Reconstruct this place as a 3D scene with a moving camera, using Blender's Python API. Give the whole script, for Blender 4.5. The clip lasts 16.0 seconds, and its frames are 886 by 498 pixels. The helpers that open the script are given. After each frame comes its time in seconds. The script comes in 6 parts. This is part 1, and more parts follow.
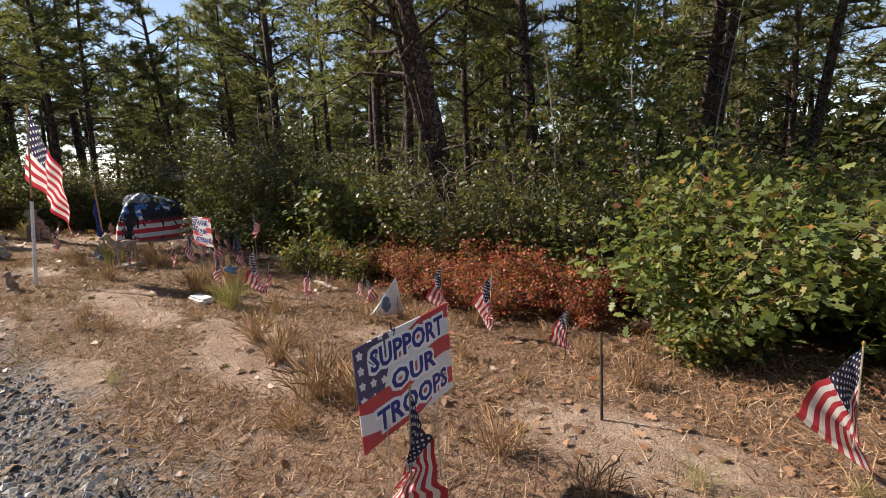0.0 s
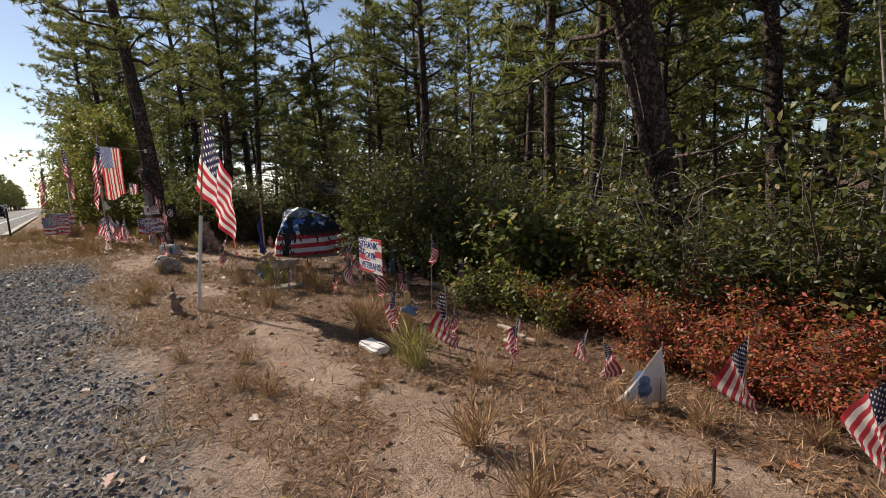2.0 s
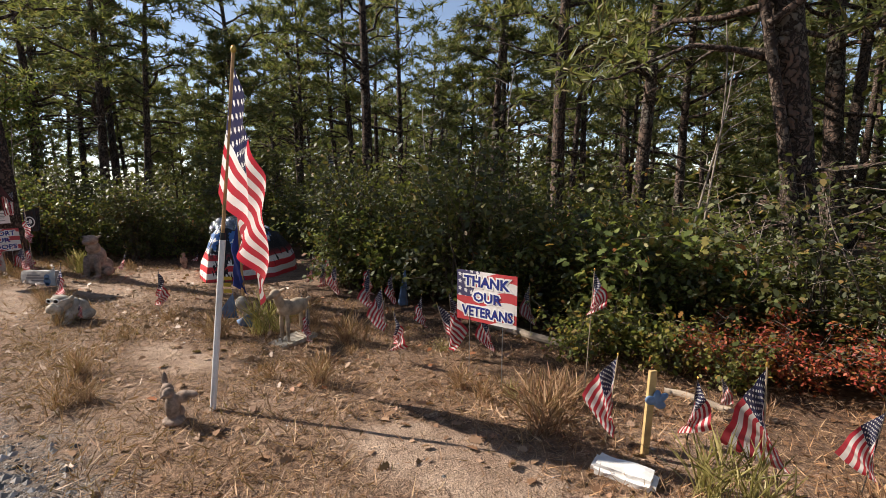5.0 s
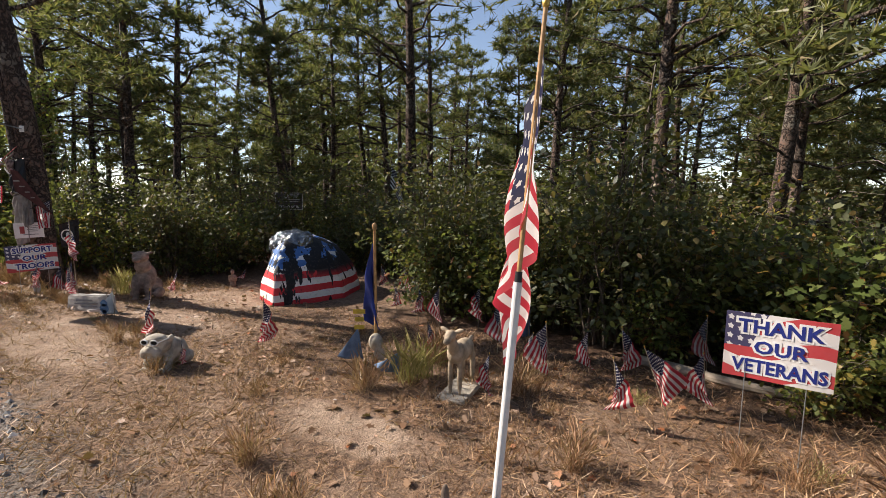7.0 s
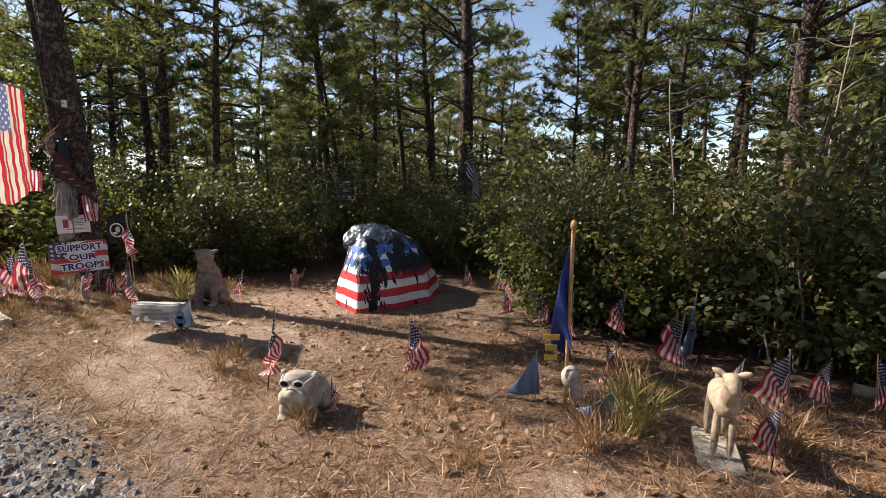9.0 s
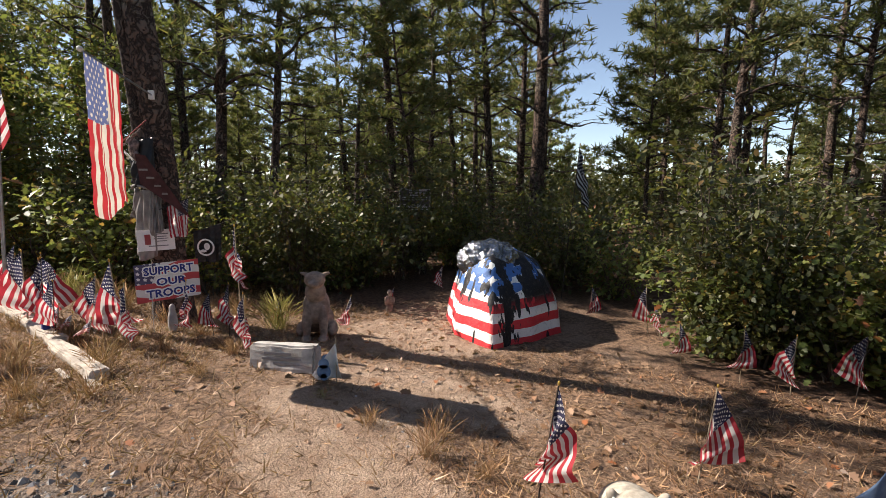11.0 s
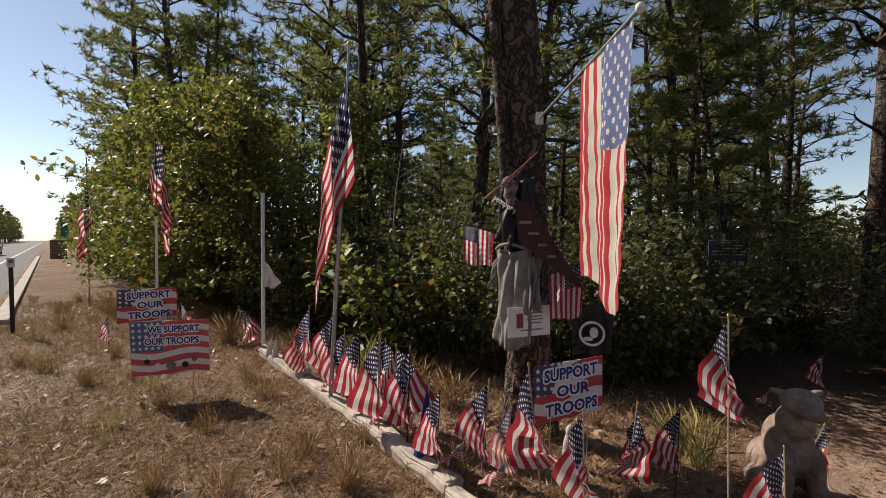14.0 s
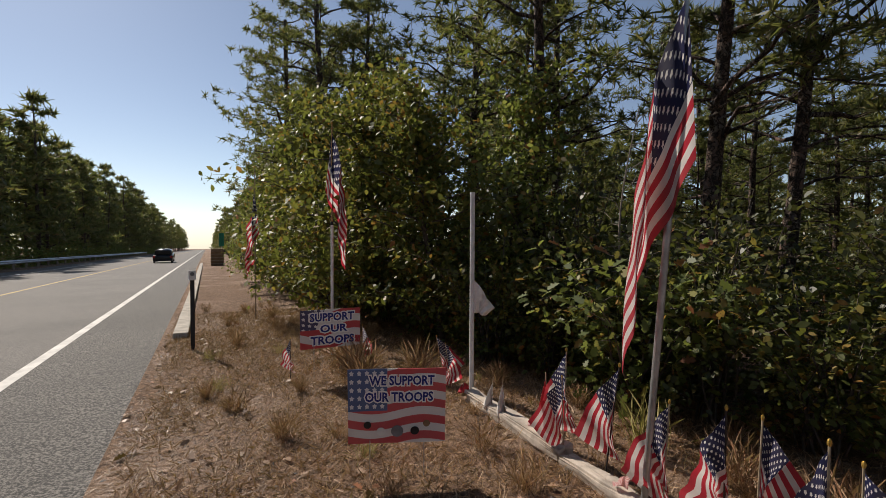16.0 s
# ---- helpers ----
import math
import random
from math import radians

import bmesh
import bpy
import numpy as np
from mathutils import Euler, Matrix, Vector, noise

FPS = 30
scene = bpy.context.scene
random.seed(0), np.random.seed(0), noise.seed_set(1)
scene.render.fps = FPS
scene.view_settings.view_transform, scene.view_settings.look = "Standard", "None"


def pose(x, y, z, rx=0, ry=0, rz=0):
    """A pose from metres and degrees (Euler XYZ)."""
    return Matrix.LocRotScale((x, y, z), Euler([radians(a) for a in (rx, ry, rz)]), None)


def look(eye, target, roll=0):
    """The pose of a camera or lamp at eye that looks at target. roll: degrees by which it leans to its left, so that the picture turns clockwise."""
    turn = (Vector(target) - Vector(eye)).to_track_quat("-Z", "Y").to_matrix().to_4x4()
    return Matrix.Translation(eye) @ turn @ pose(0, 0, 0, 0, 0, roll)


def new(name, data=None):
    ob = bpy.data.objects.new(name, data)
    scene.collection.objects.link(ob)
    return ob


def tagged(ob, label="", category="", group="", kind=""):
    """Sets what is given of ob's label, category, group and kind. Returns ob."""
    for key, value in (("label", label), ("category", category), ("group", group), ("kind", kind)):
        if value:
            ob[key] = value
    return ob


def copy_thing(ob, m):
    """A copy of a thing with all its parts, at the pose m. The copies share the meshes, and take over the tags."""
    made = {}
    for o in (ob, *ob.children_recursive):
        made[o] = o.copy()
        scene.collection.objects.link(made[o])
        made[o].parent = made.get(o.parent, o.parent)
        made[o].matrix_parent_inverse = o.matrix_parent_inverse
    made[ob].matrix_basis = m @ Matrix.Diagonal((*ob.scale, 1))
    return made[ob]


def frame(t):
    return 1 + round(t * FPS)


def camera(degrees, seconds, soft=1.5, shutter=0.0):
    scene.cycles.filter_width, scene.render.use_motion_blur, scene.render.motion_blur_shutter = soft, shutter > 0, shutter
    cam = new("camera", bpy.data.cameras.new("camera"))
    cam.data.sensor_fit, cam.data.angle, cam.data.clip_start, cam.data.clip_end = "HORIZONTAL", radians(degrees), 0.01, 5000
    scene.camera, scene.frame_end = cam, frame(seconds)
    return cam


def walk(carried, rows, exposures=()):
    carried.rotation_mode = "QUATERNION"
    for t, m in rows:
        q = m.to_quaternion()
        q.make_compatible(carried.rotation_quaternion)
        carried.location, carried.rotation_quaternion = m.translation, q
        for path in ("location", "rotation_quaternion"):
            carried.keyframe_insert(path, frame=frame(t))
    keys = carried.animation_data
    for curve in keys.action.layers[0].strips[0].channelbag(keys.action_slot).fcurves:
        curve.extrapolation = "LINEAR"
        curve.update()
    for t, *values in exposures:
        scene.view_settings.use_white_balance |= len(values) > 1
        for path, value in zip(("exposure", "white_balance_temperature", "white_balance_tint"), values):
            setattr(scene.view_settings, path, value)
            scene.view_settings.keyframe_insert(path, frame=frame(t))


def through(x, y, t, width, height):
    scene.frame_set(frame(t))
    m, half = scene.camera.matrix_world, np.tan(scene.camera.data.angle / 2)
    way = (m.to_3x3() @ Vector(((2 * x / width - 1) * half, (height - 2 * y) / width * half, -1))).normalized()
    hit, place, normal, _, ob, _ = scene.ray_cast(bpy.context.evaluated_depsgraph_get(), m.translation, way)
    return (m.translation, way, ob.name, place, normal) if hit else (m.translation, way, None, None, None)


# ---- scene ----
cam = camera(86.9, 16.0, 0.5)
PATH = (
    (0.0, 4.682, -3.307, 1.683, 78.50, 2.00, 1.60),
    (0.5, 4.447, -2.880, 1.655, 79.40, 2.00, 6.50),
    (1.0, 4.126, -2.481, 1.637, 80.30, 2.10, 11.00),
    (1.5, 3.746, -2.099, 1.637, 80.60, 2.00, 14.50),
    (2.0, 3.311, -1.690, 1.615, 81.20, 1.90, 16.40),
    (2.5, 2.823, -1.386, 1.626, 81.50, 1.80, 16.40),
    (3.0, 2.301, -1.048, 1.619, 80.20, 1.50, 13.40),
    (5.5, -0.210, 0.070, 1.650, 82.20, -0.20, -0.40),
    (6.0, -0.723, 0.303, 1.662, 82.40, -0.40, -0.90),
    (6.5, -1.213, 0.630, 1.662, 82.30, -0.40, -1.00),
    (7.0, -1.679, 0.921, 1.662, 82.80, -0.40, -0.70),
    (7.5, -2.099, 1.259, 1.650, 82.60, -0.40, -0.40),
    (8.0, -2.530, 1.551, 1.638, 82.20, -0.40, 0.20),
    (10.5, -4.617, 2.973, 1.615, 81.20, -0.90, -2.40),
    (11.0, -5.165, 3.276, 1.638, 82.30, -1.00, -0.50),
    (11.5, -5.725, 3.510, 1.662, 83.70, -0.90, 2.70),
    (12.0, -6.203, 3.801, 1.685, 84.50, -0.90, 4.80),
    (12.5, -6.681, 4.069, 1.685, 85.20, -0.80, 7.20),
    (13.0, -7.101, 4.407, 1.697, 86.20, -0.80, 9.70),
    (13.5, -7.626, 4.687, 1.708, 87.00, -0.80, 12.70),
    (14.0, -8.127, 4.909, 1.708, 87.40, -0.70, 16.00),
    (14.5, -8.663, 5.154, 1.720, 87.70, -0.60, 19.90),
    (15.0, -9.200, 5.375, 1.708, 87.90, -0.50, 23.60),
    (15.5, -9.620, 5.632, 1.708, 87.90, -0.40, 26.60),
    (16.0, -10.028, 5.853, 1.697, 88.30, -0.30, 29.30),
)
EXPOSURES = ((0.0, 0.85), (1.0, 0.72), (2.0, 0.38), (3.0, 0.34), (5.5, 0.86), (6.5, 0.84), (8.0, 1.0), (10.5, 1.0), (11.5, 0.9), (12.5, 0.56), (14.0, 0.34), (16.0, 0.05))
walk(cam, [(r[0], pose(*r[1:])) for r in PATH], EXPOSURES)


# ---- light ----
SUN_YAW, SUN_UP = 75.0, 38.0
world = bpy.data.worlds.new("sky")
scene.world = world
world.use_nodes = True
wn = world.node_tree
sky = wn.nodes.new("ShaderNodeTexSky")
sky.sky_type, sky.sun_disc = "NISHITA", False
sky.sun_elevation, sky.sun_rotation = radians(SUN_UP), radians(360 - SUN_YAW)
sky.air_density, sky.dust_density, sky.ozone_density = 0.85, 0.2, 2.5
pale = wn.nodes.new("ShaderNodeRGBToBW")
haze = wn.nodes.new("ShaderNodeMix")
haze.data_type = "RGBA"
haze.inputs[0].default_value = 0.30
wn.links.new(sky.outputs[0], pale.inputs[0])
wn.links.new(sky.outputs[0], haze.inputs[6])
wn.links.new(pale.outputs[0], haze.inputs[7])
wn.links.new(haze.outputs[2], wn.nodes["Background"].inputs[0])
wn.nodes["Background"].inputs[1].default_value = 0.102
sun = new("sun", bpy.data.lights.new("sun", "SUN"))
sun.data.energy, sun.data.angle, sun.data.color = 5.0, radians(0.55), (1.0, 0.90, 0.79)
ca = math.cos(radians(SUN_UP))
SUN_WAY = Vector((-math.sin(radians(SUN_YAW)) * ca, math.cos(radians(SUN_YAW)) * ca, math.sin(radians(SUN_UP))))
sun.matrix_world = look(SUN_WAY * 60, (0, 0, 0))

# ---- plan: u runs along the road, v from the road into the woods ----
UX, UY, VX, VY = -0.8305, 0.557, 0.557, 0.8305


def world_xy(u, v):
    return u * UX + v * VX, u * UY + v * VY


def road_uv(x, y):
    return x * UX + y * UY, x * VX + y * VY


def smooth(a, b, x):
    x = np.clip((x - a) / (b - a), 0, 1)
    return x * x * (3 - 2 * x)


def base_height(u, v):
    return 0.03 - 0.40 * smooth(1.2, 5.5, v) - 0.027 * np.maximum(0, u - 15)


def height(x, y):
    u, v = road_uv(x, y)
    z = base_height(u, v)
    rough = smooth(-0.9, 0.2, v) * (1 - smooth(80, 120, abs(u)))
    z = z + rough * 0.022 * noise.noise(Vector((x * 0.9, y * 0.9, 3.1))) + rough * 0.010 * noise.noise(Vector((x * 3.1, y * 3.1, 7.7)))
    return float(z)


# bare sandy patches: u, v, half length, half width
SANDS = ((-2.2, 1.95, 0.9, 0.45), (-5.15, 2.55, 0.8, 0.45), (-2.67, 3.2, 0.65, 0.38), (-1.3, 2.3, 0.8, 0.32), (1.2, 0.75, 0.6, 0.32), (-1.2, 0.9, 0.6, 0.3), (1.15, 2.2, 0.8, 0.4), (0.05, 2.0, 0.7, 0.35), (7.8, 1.55, 1.0, 0.38), (8.45, 2.1, 0.9, 0.42), (9.6, 4.5, 1.1, 1.0), (8.3, 3.0, 1.1, 0.5), (19.0, 1.1, 0.9, 0.3), (4.2, 2.1, 0.7, 0.3))


def sandy(u, v):
    return max(max(0.0, min(1.0, 1.6 - 1.2 * (((u - a) / ra) ** 2 + ((v - b) / rb) ** 2))) for a, b, ra, rb in SANDS)


# ---- mesh helpers ----
def solid(name, bm, material, smoothed=False):
    me = bpy.data.meshes.new(name)
    bm.to_mesh(me)
    bm.free()
    me.materials.append(material)
    if smoothed:
        me.polygons.foreach_set("use_smooth", [True] * len(me.polygons))
    return me


def raw(name, verts, faces, material, smoothed=False):
    me = bpy.data.meshes.new(name)
    me.from_pydata([tuple(v) for v in verts], [], [tuple(f) for f in faces])
    me.materials.append(material)
    if smoothed:
        me.polygons.foreach_set("use_smooth", [True] * len(me.polygons))
    me.update()
    return me


def part(name, data, material=None, parent=None, label="", m=None):
    """Links a bmesh or a mesh as one object under its thing or part."""
    me = data if isinstance(data, bpy.types.Mesh) else solid(name, data, material)
    ob = new(name, me)
    if parent is not None:
        ob.parent = parent
    if m is not None:
        ob.matrix_basis = m
    return tagged(ob, label)


def thing(name, m, label, category, group="", kind=""):
    ob = new(name)
    ob.empty_display_size = 0.2
    ob.matrix_basis = m
    return tagged(ob, label, category, group, kind)


def box(bm, x, y, z, sx, sy, sz, m=None, bevel=0.0):
    r = bmesh.ops.create_cube(bm, size=1.0, matrix=(m or Matrix()) @ Matrix.Translation((x, y, z)) @ Matrix.Diagonal((sx, sy, sz, 1)))
    if bevel:
        edges = list({e for v in r["verts"] for e in v.link_edges})
        bmesh.ops.bevel(bm, geom=edges, offset=bevel, segments=2, affect="EDGES", profile=0.6)
    return bm


def rod(bm, p, q, r0, r1=None, sides=10):
    p, q = Vector(p), Vector(q)
    m = Matrix.Translation((p + q) / 2) @ (q - p).to_track_quat("Z", "Y").to_matrix().to_4x4()
    bmesh.ops.create_cone(bm, cap_ends=True, segments=sides, radius1=r0, radius2=r0 if r1 is None else r1, depth=(q - p).length, matrix=m)
    return bm


def ball(bm, p, sx, sy, sz, rot=(0, 0, 0), u=16, v=10):
    m = Matrix.Translation(p) @ Euler([radians(a) for a in rot]).to_matrix().to_4x4() @ Matrix.Diagonal((sx, sy, sz, 1))
    bmesh.ops.create_uvsphere(bm, u_segments=u, v_segments=v, radius=1.0, matrix=m)
    return bm


def tube(path, radii, sides, verts, faces, wobble=0.0, rng=None):
    """Adds a tube along path to verts and faces."""
    path = np.asarray(path, float)
    n = len(path)
    way = np.gradient(path, axis=0)
    way /= np.linalg.norm(way, axis=1)[:, None] + 1e-9
    ref = np.array([1.0, 0, 0]) if abs(way[0][0]) < 0.8 else np.array([0, 1.0, 0])
    a = np.cross(way, ref)
    a /= np.linalg.norm(a, axis=1)[:, None] + 1e-9
    b = np.cross(way, a)
    t = np.linspace(0, 2 * math.pi, sides, endpoint=False)
    start = len(verts)
    for i in range(n):
        r = radii[i] * (1 + (wobble * (rng.random(sides) - 0.5) if wobble else 0))
        ring = path[i] + (np.cos(t) * r)[:, None] * a[i] + (np.sin(t) * r)[:, None] * b[i]
        verts.extend(ring.tolist())
    for i in range(n - 1):
        for k in range(sides):
            k2 = (k + 1) % sides
            faces.append((start + i * sides + k, start + i * sides + k2, start + (i + 1) * sides + k2, start + (i + 1) * sides + k))
    faces.append(tuple(start + (n - 1) * sides + k for k in range(sides)))


def cards(name, centers, ways, ups, shape, sizes, material, fold=0.0):
    """Many small leaves of one outline (x along the leaf, y across) in one mesh."""
    shape = np.asarray(shape, float)
    k = len(shape)
    ways = ways / (np.linalg.norm(ways, axis=1)[:, None] + 1e-9)
    side = np.cross(ups, ways)
    side /= np.linalg.norm(side, axis=1)[:, None] + 1e-9
    up = np.cross(ways, side)
    v = (centers[:, None, :] + sizes[:, None, None] * (shape[None, :, 0, None] * ways[:, None, :] + shape[None, :, 1, None] * side[:, None, :]
         + fold * np.abs(shape[None, :, 1, None]) * up[:, None, :] - 0.25 * fold * (shape[None, :, 0, None] ** 2) * up[:, None, :]))
    n = len(centers)
    me = bpy.data.meshes.new(name)
    me.vertices.add(n * k)
    me.vertices.foreach_set("co", v.reshape(-1))
    me.loops.add(n * k)
    me.loops.foreach_set("vertex_index", np.arange(n * k, dtype=np.int32))
    me.polygons.add(n)
    me.polygons.foreach_set("loop_start", np.arange(0, n * k, k, dtype=np.int32))
    me.materials.append(material)
    me.update(calc_edges=True)
    me.validate()
    return me


# ---- materials ----
class Nodes:
    def __init__(self, name, rough=0.8, metal=0.0):
        self.mat = bpy.data.materials.new(name)
        self.mat.use_nodes = True
        self.tree = self.mat.node_tree
        self.shader = self.tree.nodes["Principled BSDF"]
        self.shader.inputs["Roughness"].default_value = rough
        self.shader.inputs["Metallic"].default_value = metal
        self.shader.inputs["Specular IOR Level"].default_value = 0.3

    def add(self, kind, **sets):
        n = self.tree.nodes.new(kind)
        for k, v in sets.items():
            n.inputs[k.replace("_", " ")].default_value = v
        return n

    def link(self, a, b):
        self.tree.links.new(a, b)

    def put(self, socket, value):
        if hasattr(value, "is_output"):
            self.link(value, socket)
        else:
            socket.default_value = value

    def math(self, op, a, b=0.0, c=0.0, clamp=False):
        n = self.tree.nodes.new("ShaderNodeMath")
        n.operation, n.use_clamp = op, clamp
        for s, v in zip(n.inputs, (a, b, c)):
            self.put(s, v)
        return n.outputs[0]

    def mix(self, f, a, b, blend="MIX"):
        n = self.tree.nodes.new("ShaderNodeMix")
        n.data_type, n.blend_type = "RGBA", blend
        self.put(n.inputs[0], f)
        for s, v in ((n.inputs[6], a), (n.inputs[7], b)):
            self.put(s, (*v, 1) if isinstance(v, tuple) and len(v) == 3 else v)
        return n.outputs[2]

    def coords(self, kind="Object"):
        return self.tree.nodes.new("ShaderNodeTexCoord").outputs[kind]

    def split(self, v):
        n = self.tree.nodes.new("ShaderNodeSeparateXYZ")
        self.link(v, n.inputs[0])
        return n.outputs

    def noise(self, scale, detail=4.0, rough=0.6, vec=None, stretch=None):
        n = self.add("ShaderNodeTexNoise", Scale=scale, Detail=detail, Roughness=rough)
        vec = vec or self.coords()
        if stretch:
            s = self.tree.nodes.new("ShaderNodeMapping")
            s.inputs["Scale"].default_value = stretch
            self.link(vec, s.inputs[0])
            vec = s.outputs[0]
        self.link(vec, n.inputs["Vector"])
        return n.outputs[0]

    def step(self, value, lo, hi):
        n = self.tree.nodes.new("ShaderNodeMapRange")
        n.interpolation_type = "SMOOTHSTEP"
        self.put(n.inputs[0], value)
        n.inputs[1].default_value, n.inputs[2].default_value = lo, hi
        return n.outputs[0]

    def bump(self, value, strength=0.4, distance=0.02):
        n = self.add("ShaderNodeBump", Strength=strength, Distance=distance)
        self.link(value, n.inputs["Height"])
        self.link(n.outputs[0], self.shader.inputs["Normal"])

    def color(self, c):
        self.put(self.shader.inputs["Base Color"], (*c, 1) if isinstance(c, tuple) and len(c) == 3 else c)
        return self.mat

    def island(self):
        return self.tree.nodes.new("ShaderNodeNewGeometry").outputs["Random Per Island"]

    def object_random(self):
        return self.tree.nodes.new("ShaderNodeObjectInfo").outputs["Random"]

    def position(self):
        return self.tree.nodes.new("ShaderNodeNewGeometry").outputs["Position"]

    def translucent(self, c, amount):
        t = self.tree.nodes.new("ShaderNodeBsdfTranslucent")
        self.put(t.inputs[0], (*c, 1) if isinstance(c, tuple) and len(c) == 3 else c)
        m = self.add("ShaderNodeMixShader", Fac=amount)
        self.link(self.shader.outputs[0], m.inputs[1])
        self.link(t.outputs[0], m.inputs[2])
        self.link(m.outputs[0], self.tree.nodes["Material Output"].inputs[0])


def plain(name, c, rough=0.7, metal=0.0, vary=0.25, scale=9.0, bump=0.0):
    k = Nodes(name, rough, metal)
    n = k.noise(scale)
    f = k.noise(scale * 9, 3)
    dark = tuple(x * (1 - vary) for x in c)
    lite = tuple(min(1, x * (1 + vary * 0.5)) for x in c)
    col = k.mix(k.step(n, 0.3, 0.7), dark, lite)
    col = k.mix(k.math("MULTIPLY", k.step(f, 0.55, 0.75), 0.3), col, tuple(x * 0.6 for x in c))
    if bump:
        k.bump(f, bump, 0.01)
    return k.color(col)


def ramp_of(k, value, stops):
    """A colour ramp over value."""
    n = k.tree.nodes.new("ShaderNodeValToRGB")
    e = n.color_ramp.elements
    while len(e) < len(stops):
        e.new(0.5)
    for el, (p, c) in zip(e, stops):
        el.position, el.color = p, (*c, 1)
    k.link(value, n.inputs[0])
    return n.outputs[0]


def leaf_material(name, stops, through=0.35):
    k = Nodes(name, 0.52)
    k.shader.inputs["Specular IOR Level"].default_value = 0.5
    col = ramp_of(k, k.math("FRACT", k.math("ADD", k.island(), k.math("MULTIPLY", k.object_random(), 0.31))), stops)
    col = k.mix(k.math("MULTIPLY", k.noise(30.0, 3), 0.35), col, (0.05, 0.035, 0.012))
    k.color(col)
    k.translucent(k.mix(0.4, col, (0.30, 0.34, 0.05)), through)
    return k.mat


def bark_material(name, dark, lite, red):
    k = Nodes(name, 0.92)
    v = k.tree.nodes.new("ShaderNodeTexVoronoi")
    v.feature = "DISTANCE_TO_EDGE"
    v.inputs["Scale"].default_value = 9.0
    m = k.tree.nodes.new("ShaderNodeMapping")
    m.inputs["Scale"].default_value = (1.9, 1.9, 0.42)
    w = k.add("ShaderNodeTexNoise", Scale=6.0, Detail=4.0)
    pos = k.coords()
    k.link(pos, w.inputs["Vector"])
    k.link(k.mix(0.30, pos, w.outputs[1]), m.inputs[0])
    k.link(m.outputs[0], v.inputs["Vector"])
    crack = k.step(v.outputs[0], 0.02, 0.22)
    n = k.noise(26, 5)
    col = k.mix(k.step(n, 0.35, 0.7), lite, red)
    col = k.mix(k.math("MULTIPLY", k.step(k.noise(2.3, 3), 0.45, 0.7), 0.5), col, (0.20, 0.20, 0.17))
    col = k.mix(crack, dark, col)
    k.bump(k.math("ADD", k.math("MULTIPLY", crack, 0.8), k.math("MULTIPLY", n, 0.4)), 0.9, 0.03)
    return k.color(col)


